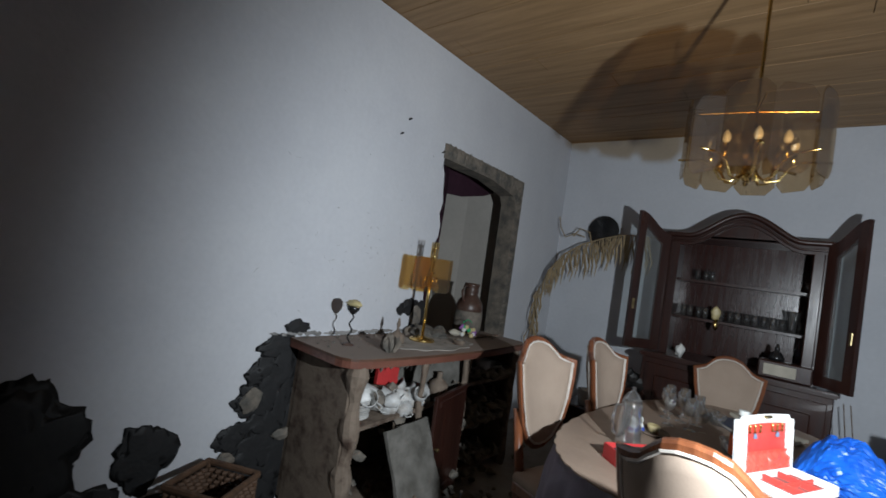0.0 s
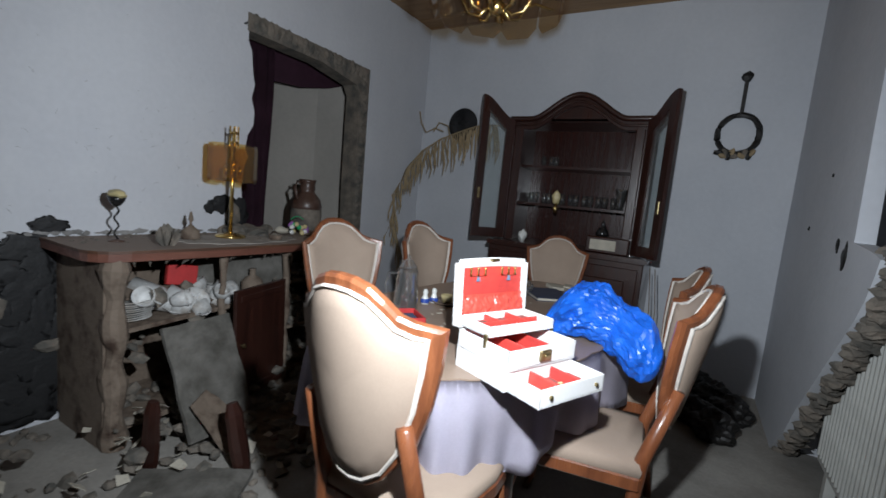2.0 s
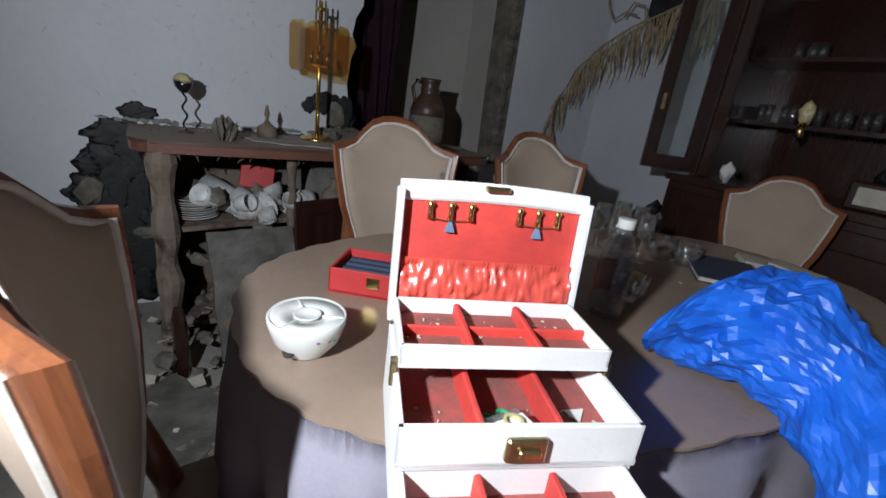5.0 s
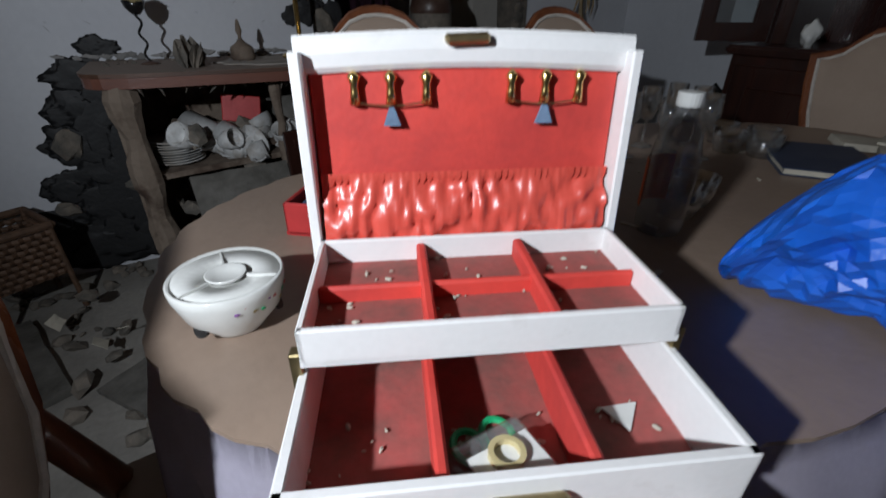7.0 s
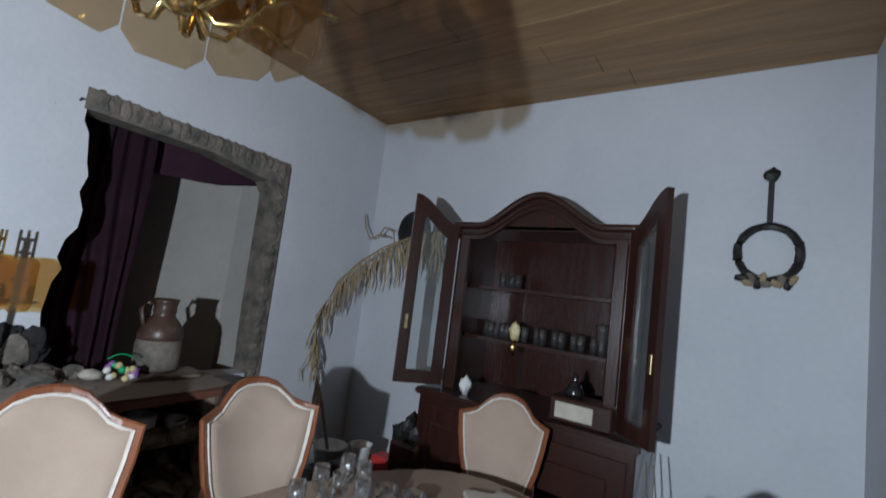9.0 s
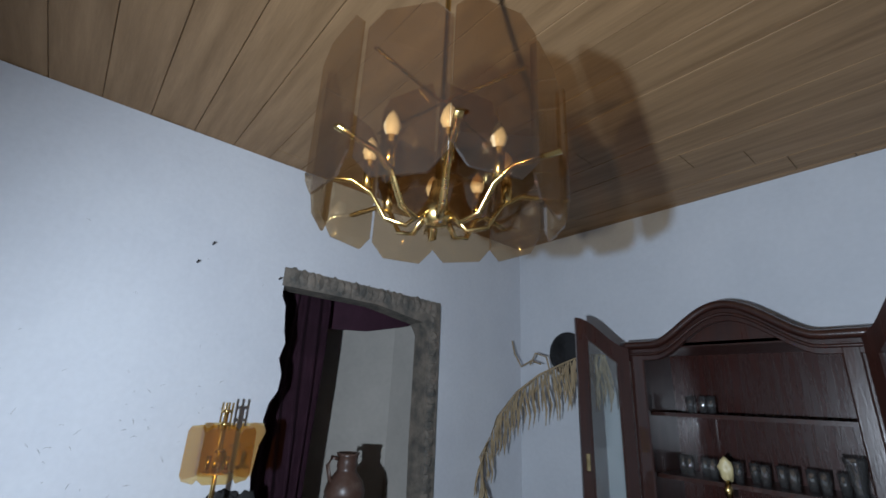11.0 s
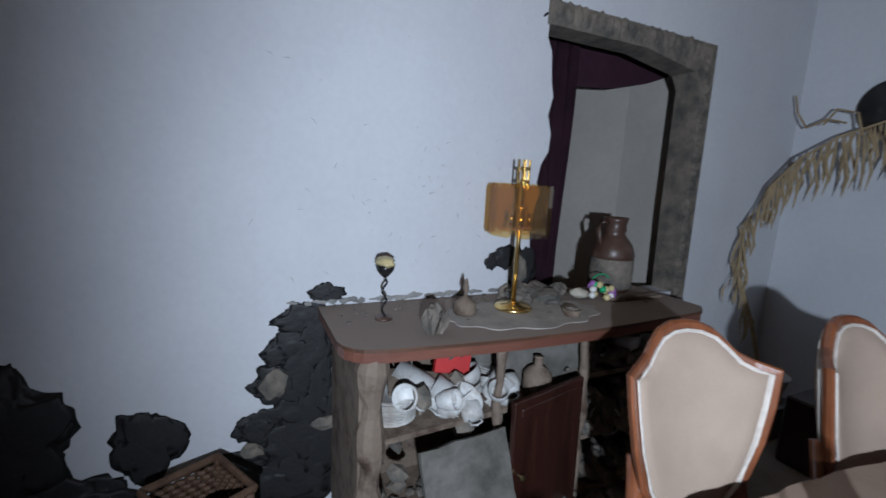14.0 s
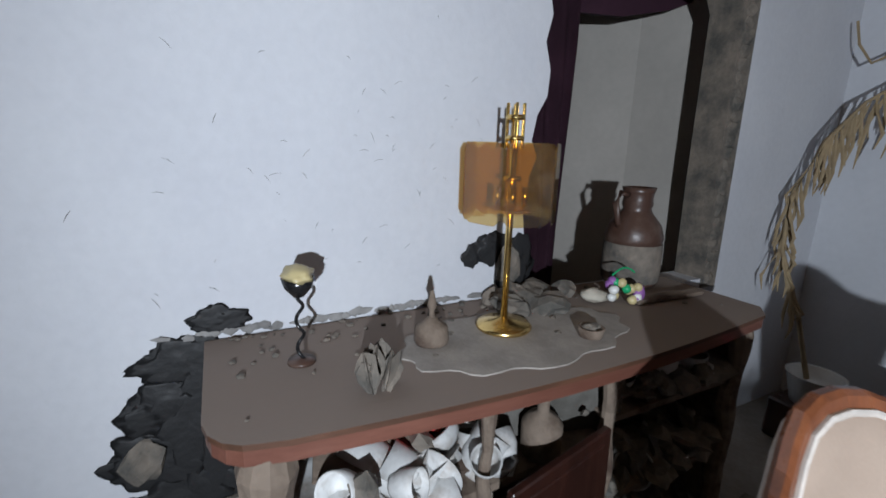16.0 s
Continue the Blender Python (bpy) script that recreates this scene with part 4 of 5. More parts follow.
# local x runs along the width, local -y towards the opening side
jb = thing("jewellery_box", jm, "open white jewellery box with red lining, raised tray and pulled-out drawer", "jewellery box")
W2, BH = 0.132, 0.15
def tray(x0, x1, y0, y1, z0, h, t, parent, name, label, nx, ny, floor_mat=REDDIRT):
    bm = box(x0, x1, y0, y1, z0, z0 + t)
    box(x0, x0 + t, y0, y1, z0, z0 + h, 0.0012, bm)
    box(x1 - t, x1, y0, y1, z0, z0 + h, 0.0012, bm)
    box(x0, x1, y0, y0 + t, z0, z0 + h, 0.0012, bm)
    box(x0, x1, y1 - t, y1, z0, z0 + h, 0.0012, bm)
    p = part(name, bm, WHITEBOX, parent, label)
    part("lining", box(x0 + t, x1 - t, y0 + t, y1 - t, z0 + t, z0 + t + 0.003), floor_mat, p, "dirty red velvet lining")
    for i in range(1, nx):
        x = x0 + (x1 - x0) * i / nx
        part("divider", box(x - 0.004, x + 0.004, y0 + t, y1 - t, z0 + t, z0 + h * 0.85, 0.002), REDLINE, p)
    for i in range(1, ny):
        y = y0 + (y1 - y0) * i / ny
        part("divider", box(x0 + t, x1 - t, y - 0.003, y + 0.003, z0 + t, z0 + h * 0.72, 0.002), REDLINE, p)
    return p
tray(-W2, W2, -0.205, 0.0, 0.055, 0.053, 0.007, jb, "body", "white main body of the box", 3, 1)
part("drawer_case", box(-W2, W2, -0.2, 0.0, 0.0, 0.055), WHITEBOX, jb)
dr = tray(-W2 + 0.006, W2 - 0.006, -0.31, -0.19, 0.004, 0.046, 0.006, jb, "drawer", "pulled-out lower drawer with red lining", 3, 1)
part("knob", lathe([(0, 0), (0.005, 0), (0.006, 0.006), (0, 0.009)], 10), OLDBRASS, dr).matrix_local = pose(-0.09, -0.31, 0.028, 90, 0, 0)
part("knob", lathe([(0, 0), (0.005, 0), (0.006, 0.006), (0, 0.009)], 10), OLDBRASS, dr).matrix_local = pose(0.09, -0.31, 0.028, 90, 0, 0)
part("clasp", box(-0.022, 0.022, -0.214, -0.205, 0.068, 0.098, 0.003), OLDBRASS, jb, "tarnished brass lock plate")
part("clasp_button", box(-0.01, 0.014, -0.219, -0.213, 0.078, 0.088, 0.002), OLDBRASS, jb)
tray(-W2 + 0.004, W2 - 0.004, -0.122, 0.002, 0.118, 0.029, 0.005, jb, "tray", "raised upper tray with six red compartments", 3, 2)
for s in (-1, 1):
    part("tray_arm", box(s * W2 - 0.004, s * W2 + 0.004, -0.118, -0.108, 0.09, 0.125, 0.001), OLDBRASS, jb)
# lid standing open, leaning back a little
lid = new("lid")
lid.parent = jb
lm = pose(0, 0.004, 0.11, -4, 0, 0)
bm = slab([(-W2, 0), (W2, 0), (W2 + 0.003, 0.192), (0, 0.198), (-W2 - 0.003, 0.192)], "y", 0.022, 0.006)
for x0, x1, z0, z1 in ((-W2 - 0.003, -W2 + 0.006, 0, 0.195), (W2 - 0.006, W2 + 0.003, 0, 0.195), (-W2, W2, 0, 0.006)):
    box(x0, x1, -0.006, 0.024, z0, z1, 0.0015, bm)
join(bm, tube([(-W2 + 0.264 * i / 12, 0.009, 0.192 + 0.005 * math.sin(math.pi * i / 12)) for i in range(13)], 0.0045, 8, None, 3.2))
bpy.data.objects.remove(lid)
lid = part("lid", bm, WHITEBOX, jb, "open white lid with red panel and satin pocket")
lid.matrix_local = lm @ Matrix.Diagonal((1, 1, 0.94, 1))
part("lid_panel", box(-W2 + 0.007, W2 - 0.007, 0.012, 0.019, 0.007, 0.19, 0.002), REDLINE, lid, "flat red panel")
bm = bmesh.new()
cols, rows_ = 90, 14
grid = []
for j in range(rows_ + 1):
    row = []
    for i in range(cols + 1):
        u, v = i / cols, j / rows_
        puff = math.sin(math.pi * min(1, v * 1.1)) ** 0.7 * 0.014
        fold = 0.008 * noise.noise(Vector((u * 34, v * 5.0 + 2 * u, 0))) * (1 - 0.3 * v) + 0.006 * noise.noise(Vector((u * 14 - v * 7, v * 4, 3)))
        if v > 0.86:
            puff, fold = 0.004, 0.0022 * math.sin(u * 260)
        row.append(bm.verts.new((-W2 + 0.009 + u * (2 * W2 - 0.018), 0.0105 - puff - fold, 0.008 + v * 0.088)))
    grid.append(row)
for j in range(rows_):
    for i in range(cols):
        bm.faces.new((grid[j][i], grid[j][i + 1], grid[j + 1][i + 1], grid[j + 1][i]))
part("satin_pocket", bm, SATIN, lid, "gathered shiny red satin pocket", True)
part("lid_catch", crack(box(-0.02, 0.014, -0.004, 0.014, 0.2, 0.208, 0.002), 0.002, 60), OLDBRASS, lid, "bent brass catch")
for c in (-0.062, 0.062):
    for d in (-0.028, 0.0, 0.028):
        part("hook", lathe([(0, -0.012), (0.0045, -0.012), (0.0036, -0.002), (0.0032, 0.004), (0.0055, 0.01), (0.002, 0.014), (0, 0.015)], 8), BRASS, lid, smooth=True).matrix_local = pose(c + d, 0.007, 0.166)
    part("chain", tube([(c - 0.028 + 0.056 * i / 8, 0.006, 0.156 - 0.003 * math.sin(math.pi * i / 8)) for i in range(9)], 0.0008, 5), OLDBRASS, lid)
    part("pendant", slab([(c - 0.002, 0.152), (c - 0.007, 0.137), (c + 0.007, 0.137), (c + 0.002, 0.152)], "y", 0.003, 0.004), DENIM, lid, "small fan-shaped blue pendant")
# loose things in the box
def inbox(x, y, z, r=0, rx=0, ry=0):
    return jm @ pose(x, y, z, rx, ry, r)
sc = thing("scissors", inbox(-0.012, -0.15, 0.069, 20), "small scissors with green plastic handles", "scissors")
for s in (-1, 1):
    part("handle", tube([(s * 0.011 + 0.010 * math.cos(a), 0.013 * math.sin(a), 0) for a in [i * math.pi / 8 for i in range(16)]], 0.0026, 6, None, 1, True), GREEN, sc)
part("blade", box(-0.003, 0.003, -0.045, -0.012, -0.001, 0.001), OLDBRASS, sc)
cs = thing("plastic_case", inbox(-0.004, -0.176, 0.066, 24), "small clear plastic case with pale contents", "case")
part("shell", box(-0.028, 0.028, -0.026, 0.026, 0, 0.018, 0.004), PET, cs)
part("insert", box(-0.022, 0.022, -0.022, 0.01, 0.019, 0.021), CHINA, cs, "white card insert")
part("ring", lathe([(0.008, 0.02), (0.0115, 0.02), (0.0115, 0.026), (0.008, 0.026), (0.008, 0.02)], 16), SHELL, cs)
single("card_scrap", slab([(-0.012, 0.01), (0.016, 0.012), (0.0, -0.012)], "z", 0, 0.001), CHINA, "white triangular scrap of card", "scrap", inbox(0.09, -0.14, 0.0665))
single("denim_strap", box(-0.03, 0.03, -0.006, 0.006, 0, 0.004, 0.0015), DENIM, "short frayed blue denim strap", "strap", inbox(-0.085, -0.188, 0.066, 8))
bm = bmesh.new()
for i in range(90):
    s = rnd.uniform(0.0006, 0.002)
    z, y = rnd.choice([(0.0665, rnd.uniform(-0.195, -0.125)), (0.127, rnd.uniform(-0.115, -0.005))])
    blob((s * 2, s, s), i, 0.3, 1, pose(rnd.uniform(-0.13, 0.13), y, z, 0, 0, rnd.uniform(0, 180)), bm)
single("dirt_crumbs", bm, PAPER, "crumbs and dirt in the box compartments", "crumbs", jm, kind="stuff")
for i in range(6):
    single("trinket", blob((0.008, 0.006, 0.004), i, 0.4, 2), (SHELL, CHINA, OLDBRASS)[i % 3], "small trinket lying in the drawer", "trinket", inbox(-0.03 + 0.018 * (i % 4), -0.27 + 0.02 * (i // 3), 0.018), "drawer trinkets")

# ---- other things on the table ----
bw = thing("teapot_warmer", at(1.745, -2.645, TOP, 20) @ Matrix.Scale(0.88, 4), "white porcelain teapot warmer with painted flowers", "teapot warmer")
part("body", lathe([(0, 0), (0.036, 0), (0.038, 0.004), (0.058, 0.028), (0.068, 0.06), (0.069, 0.072), (0.066, 0.075), (0.062, 0.066), (0.0, 0.066)], 36), CHINA, bw, smooth=True)
part("top_ring", lathe([(0.026, 0.062), (0.064, 0.0675), (0.064, 0.0715), (0.026, 0.0685), (0.026, 0.062)], 32), CHINA, bw, smooth=True)
for i in range(3):
    part("rib", box(0.026, 0.063, -0.0012, 0.0012, 0.069, 0.0735), CHINA, bw).matrix_local = pose(0, 0, 0, 0, 0, 120 * i + 40)
part("candle_cup", lathe([(0, 0.067), (0.02, 0.0675), (0.025, 0.074), (0.023, 0.0745), (0.017, 0.07), (0, 0.0695)], 24), CHINA, bw, smooth=True)
# solid near-black discs stand for the shade inside the round air holes
for a in (-70, 50):
    part("hole_shade", lathe([(0, 0), (0.011, 0), (0.011, 0.004), (0, 0.004)], 16), IRON, bw, "dark disc coloured as the shade inside a round air hole").matrix_local = pose(0, 0, 0, 0, 0, a) @ pose(0.0515, 0, 0.024, 0, 65, 0)
for k in range(26):
    a = -20 + k * 9
    part("painted_flower", blob((0.0012, 0.004, 0.003), k, 0.5, 1), (VIOLET, RED, OLDBRASS, GREEN)[k % 4], bw, "painted flower pattern").matrix_local = pose(0, 0, 0, 0, 0, a) @ pose(0.0655, 0, 0.05 + 0.006 * math.sin(k * 1.8), 0, 20, 0)
rc = thing("cutlery_case", at(1.555, -2.43, TOP, 51) @ Matrix.Scale(1.1, 4), "open small red case with black lining", "case")
bm = box(-0.085, 0.085, -0.06, 0.06, 0, 0.006)
for b in ((-0.085, -0.079, -0.06, 0.06), (0.079, 0.085, -0.06, 0.06), (-0.085, 0.085, -0.06, -0.054), (-0.085, 0.085, 0.054, 0.06)):
    box(*b, 0, 0.05, 0.002, bm)
part("body", bm, RED, rc)
part("lining", box(-0.077, 0.077, -0.053, 0.053, 0.028, 0.034), BLACK, rc)
for y in (-0.025, 0.0, 0.025):
    part("compartment_bar", box(-0.07, 0.07, y - 0.008, y + 0.008, 0.034, 0.042, 0.003), DARKBLUE, rc)
part("lock", box(-0.012, 0.012, -0.064, -0.06, 0.02, 0.042, 0.001), BRASS, rc)
pi = thing("glass_pitcher", at(1.47, -2.245, TOP, -120), "ribbed clear glass pitcher with a domed lid", "pitcher")
prof = [(0.045, 0.0), (0.05, 0.01)] + [(0.048 + 0.003 * (i % 2) - 0.0008 * i, 0.02 + i * 0.013) for i in range(12)]
part("body", lathe([(0, 0)] + prof + [(0.036, 0.185), (0.033, 0.18)] + [(r - 0.004, z) for r, z in prof[::-1]] + [(0, 0.008)], 26), CLEAR, pi, smooth=True)
part("lid", lathe([(0, 0.24), (0.008, 0.235), (0.006, 0.225), (0.02, 0.212), (0.034, 0.192), (0.036, 0.186), (0, 0.186)], 22), CLEAR, pi, "pointed domed glass lid", True)
part("handle", tube([(0.045, 0, 0.165), (0.08, 0, 0.165), (0.09, 0, 0.12), (0.085, 0, 0.06), (0.046, 0, 0.04)], 0.006, 8), CLEAR, pi, smooth=True)
bo = thing("plastic_bottle", at(1.825, -2.005, TOP), "cloudy plastic bottle with white cap and orange label", "bottle")
part("body", lathe([(0, 0), (0.034, 0), (0.037, 0.01), (0.037, 0.12), (0.03, 0.16), (0.015, 0.19), (0.014, 0.2), (0, 0.2)], 24), PET, bo, smooth=True)
part("cap", lathe([(0, 0.198), (0.017, 0.198), (0.018, 0.202), (0.018, 0.218), (0, 0.22)], 20), CHINA, bo)
bm = lathe([(0.0378, 0.04), (0.0382, 0.042), (0.0382, 0.115), (0.0378, 0.117)], 24)
bmesh.ops.delete(bm, geom=[v for v in bm.verts if v.co.x > -0.01], context="VERTS")
part("label", bm, ORANGE, bo)
def wineglass(m, h, r):
    g = thing("drinking_glass", m, "clear stemmed drinking glass among others on the table", "glass", "glasses on the table")
    part("foot", lathe([(0, 0), (0.028, 0), (0.027, 0.003), (0.006, 0.008), (0.0035, 0.016), (0.0035, h * 0.45), (0, h * 0.45)], 18), CLEAR, g, smooth=True)
    part("bowl", lathe([(0, h * 0.44), (0.012, h * 0.47), (r, h * 0.68), (r * 0.92, h), (r * 0.87, h), (r * 0.93, h * 0.68), (0.008, h * 0.5), (0, h * 0.49)], 18), CLEAR, g, smooth=True)
    return g
g0 = wineglass(at(1.510, -1.720, TOP), 0.15, 0.026)
for x, y in ((1.600, -1.700), (1.470, -1.600), (1.540, -1.590), (1.610, -1.570), (1.530, -1.480), (1.460, -1.480)):
    copy_thing(g0, at(x, y, TOP, rnd.uniform(0, 90)))
tm = thing("tumbler", at(1.610, -1.450, TOP), "short clear glass tumbler with a rim", "glass", "tumblers on the table")
part("body", lathe([(0, 0), (0.03, 0), (0.036, 0.02), (0.04, 0.055), (0.037, 0.055), (0.033, 0.02), (0.02, 0.008), (0, 0.008)], 20), CLEAR, tm, smooth=True)
for x, y in ((1.680, -1.420), (1.550, -1.380), (1.640, -1.350), (1.780, -1.850), (1.800, -1.920)):
    copy_thing(tm, at(x, y, TOP))
bk = thing("picture_book", at(1.780, -1.360, TOP, 38), "dark blue picture book lying flat", "book")
part("pages", box(-0.098, 0.1, -0.13, 0.13, 0.003, 0.015), PAPER, bk)
part("cover", box(-0.104, 0.104, -0.134, 0.134, 0.015, 0.018, 0.001), DARKBLUE, bk, "dark blue printed cover")
part("cover", box(-0.104, 0.104, -0.134, 0.134, 0.0, 0.003, 0.001), DARKBLUE, bk)
for k, (x, y, r) in enumerate(((1.910, -1.200, 20), (1.980, -1.320, 70), (1.790, -1.120, 40), (1.870, -1.080, 10))):
    board("folded_cloth", (0.15, 0.09, 0.016), pose(x, y, TOP + 0.016, 2, 3, r), "dirty pale folded cloth on the table", "cloth", PAPER, 20 + k, "crumpled cloths")
an = thing("candle_dish", at(1.500, -1.960, TOP), "small ceramic dish with dried flowers", "dish")
part("body", lathe([(0, 0), (0.05, 0), (0.07, 0.012), (0.068, 0.015), (0.045, 0.006), (0, 0.006)], 22), SIDEWOOD, an, smooth=True)
part("cup", lathe([(0, 0.006), (0.02, 0.006), (0.028, 0.04), (0.024, 0.04), (0, 0.015)], 16), SHELL, an, smooth=True)
for k, (x, y) in enumerate(((1.435, -2.040), (1.450, -1.990))):
    f2 = thing("figurine", at(x, y, TOP), "tiny blue and white porcelain figurine", "figurine", "porcelain figurines")
    part("body", lathe([(0, 0), (0.018, 0), (0.02, 0.012), (0.012, 0.035), (0.009, 0.042), (0.012, 0.052), (0.008, 0.064), (0, 0.067)], 14), CHINA, f2, smooth=True)
    part("painted_band", lathe([(0.0195, 0.006), (0.021, 0.012), (0.0165, 0.024)], 14), mat("cobalt", (0.03, 0.08, 0.4), 0.2), f2)
bm = bmesh.new()
for i in range(46):
    s = rnd.uniform(0.004, 0.014)
    a, r = rnd.uniform(0, 6.28), rnd.random() ** 0.5
    own = bmesh.new()
    bmesh.ops.create_cube(own, size=1)
    x, y = TC.x + 0.42 * r * math.cos(a), TC.y + 0.8 * r * math.sin(a)
    join(bm, own, pose(x, y, TOP + 0.001, 0, 0, rnd.uniform(0, 180)) @ Matrix.Diagonal((s * 2.2, s * 0.6, 0.002, 1)))
single("table_scraps", bm, PAPER, "pale flakes and scraps on the table cover", "scraps", kind="stuff")

# blue plastic bag slumped over the table edge and chair
bm = bmesh.new()
bmesh.ops.create_icosphere(bm, subdivisions=5, radius=1)
spine = [Vector((1.985, -2.06, 0.785)), Vector((2.05, -2.0, 0.825)), Vector((2.13, -1.96, 0.815)), Vector((2.22, -1.99, 0.785)), Vector((2.30, -2.06, 0.75)), Vector((2.38, -2.09, 0.68))]
girth = [0.09, 0.115, 0.105, 0.075, 0.085, 0.09]
for v in bm.verts:
    d = v.co.copy()
    t = (d.x + 1) / 2 * 5
    k = min(4, int(t))
    c = spine[k].lerp(spine[k + 1], t - k)
    w = (girth[k] + (girth[k + 1] - girth[k]) * (t - k)) * max(0.0, 1 - abs(d.x) ** 5) ** 0.42
    s = Vector((0.02 * d.x, d.y, d.z)).normalized() if abs(d.x) < 0.999 else Vector((0, 0, 0))
    near = noise.voronoi(Vector((d.x * 4.2, d.y * 1.5, d.z * 1.5)))[0][0]
    n2 = noise.voronoi(Vector((d.x * 9 + 3, d.y * 3.4, d.z * 3.4)))[0][0]
    ridge = 0.72 + 0.2 * noise.noise(d * 1.9) + 0.42 * near + 0.24 * n2 - 0.04 * abs(noise.noise(d * 14))
    p = c + Vector((0.35 * s.z, s.y, s.z * 0.95)) * w * ridge
    if p.x < 2.19:
        p.z = max(p.z, TOP + 0.004)
    v.co = p
single("plastic_bag", bm, BLUE, "shiny crumpled blue plastic bag slumped over the table edge", "bag")


# ---- display cabinet ----
cb = thing("display_cabinet", pose(0, 0, 0), "dark mahogany display cabinet with arched crown and open glazed doors", "cabinet")
CX0, CX1, CF = 1.13, 2.06, -0.46
part("base", box(CX0 - 0.06, CX1 + 0.1, -0.58, -0.02, 0.06, 0.87, 0.006), DARKWOOD, cb)
part("plinth", box(CX0 - 0.03, CX1 + 0.07, -0.53, -0.03, 0, 0.06), DARKWOOD, cb)
part("worktop", box(CX0 - 0.08, CX1 + 0.12, -0.61, -0.015, 0.87, 0.905, 0.01, None, 2), DARKWOOD, cb)
for x0, x1 in ((CX0 - 0.03, 1.57), (1.62, CX1 + 0.07)):
    d = part("base_door", box(x0, x1, -0.595, -0.58, 0.1, 0.83, 0.004), DARKWOOD, cb)
    part("panel", box(x0 + 0.07, x1 - 0.07, -0.605, -0.593, 0.18, 0.75, 0.008), DARKWOOD, d)
    part("handle", tube([((x0 + x1) / 2 + 0.14 * (1 if x0 < 1.5 else -1), -0.61, z) for z in (0.44, 0.47, 0.5)], 0.006, 8), OLDBRASS, d)
part("side", box(CX0, CX0 + 0.025, CF, -0.02, 0.905, 1.815), DARKWOOD, cb)
part("side", box(CX1 - 0.025, CX1, CF, -0.02, 0.905, 1.815), DARKWOOD, cb)
part("back", box(CX0 + 0.025, CX1 - 0.025, -0.04, -0.02, 0.905, 1.815), BACKWOOD, cb)
part("roof", box(CX0, CX1, CF + 0.02, -0.02, 1.795, 1.815), DARKWOOD, cb)
def arch(n=32, lift=0.0):
    pts = []
    for i in range(n + 1):
        u = i / n * 2 - 1
        k = 0.5 * (1 + math.cos(math.pi * min(1, abs(u) / 0.66)))
        pts.append((CX0 - 0.03 + (CX1 - CX0 + 0.06) * i / n, 1.81 + lift + 0.165 * k ** 0.8))
    return pts
lower = [(x, z - 0.075) for x, z in arch()]
part("crown", slab(arch() + lower[::-1], "y", CF - 0.01, 0.03, 0.003), DARKWOOD, cb, "arched carved crown board")
part("crown_moulding", tube([(x, CF - 0.02, z) for x, z in arch()], 0.02, 8), DARKWOOD, cb, smooth=True)
part("crown_bead", tube([(x, CF - 0.018, z - 0.045) for x, z in arch()], 0.008, 8), DARKWOOD, cb, smooth=True)
part("crown_top", slab(arch(32, -0.01) + [(CX1 + 0.02, 1.805), (CX0 - 0.02, 1.805)], "y", CF + 0.02, 0.2), DARKWOOD, cb)
for x in (CX0 + 0.045, CX1 - 0.045):
    part("pilaster", box(x - 0.03, x + 0.03, CF - 0.012, CF + 0.02, 0.905, 1.785, 0.006), DARKWOOD, cb)
for z in (1.185, 1.47):
    part("shelf", box(CX0 + 0.03, CX1 - 0.03, -0.36, -0.045, z, z + 0.018), DARKWOOD, cb)
for hx, tx, ty in ((CX0 - 0.0, 0.948, -0.675), (CX1 + 0.005, 2.225, -0.655)):
    dv = Vector((tx - hx, ty - CF + 0.02, 0))
    wd = dv.length
    ang = math.degrees(math.atan2(dv.y, dv.x))
    n = 12
    top = [(wd * i / n, 1.80 + 0.15 * (0.5 - 0.5 * math.cos(math.pi * i / n))) for i in range(n + 1)]
    outer = [(0, 0.915), (wd, 0.915)] + top[::-1]
    inner = [(0.06, 0.985), (wd - 0.055, 0.985)] + [(min(max(x, 0.06), wd - 0.055), z - 0.095) for x, z in top[::-1]]
    bm = bmesh.new()
    fo = [[bm.verts.new((x, y, z)) for x, z in outer] for y in (-0.014, 0.014)]
    fi = [[bm.verts.new((x, y, z)) for x, z in inner] for y in (-0.014, 0.014)]
    m_ = len(outer)
    for i in range(m_):
        j = (i + 1) % m_
        bm.faces.new((fo[0][i], fo[0][j], fi[0][j], fi[0][i]))
        bm.faces.new((fo[1][i], fi[1][i], fi[1][j], fo[1][j]))
        bm.faces.new((fo[0][i], fo[1][i], fo[1][j], fo[0][j]))
        bm.faces.new((fi[0][i], fi[0][j], fi[1][j], fi[1][i]))
    bmesh.ops.remove_doubles(bm, verts=bm.verts, dist=0.0005)
    dd = part("glass_door", bm, DARKWOOD, cb, "open dark wooden door with a glass pane")
    dd.matrix_local = pose(hx, CF - 0.02, 0, 0, 0, ang)
    part("pane", slab(inner, "y", -0.002, 0.004), PANE, dd, "clear glass pane")
    part("pane_bead", tube([(x, 0.012, z) for x, z in inner], 0.006, 6, None, 1, True), DARKWOOD, dd)
    part("brass_strip", tube([(wd - 0.004, 0.0, 0.93), (wd - 0.004, 0.0, 1.92)], 0.004, 6), BRASS if hx > 2 else DARKWOOD, dd, "edge strip")
    part("key_plate", box(wd - 0.04, wd - 0.02, -0.018, 0.018, 1.2, 1.28, 0.003), OLDBRASS, dd)
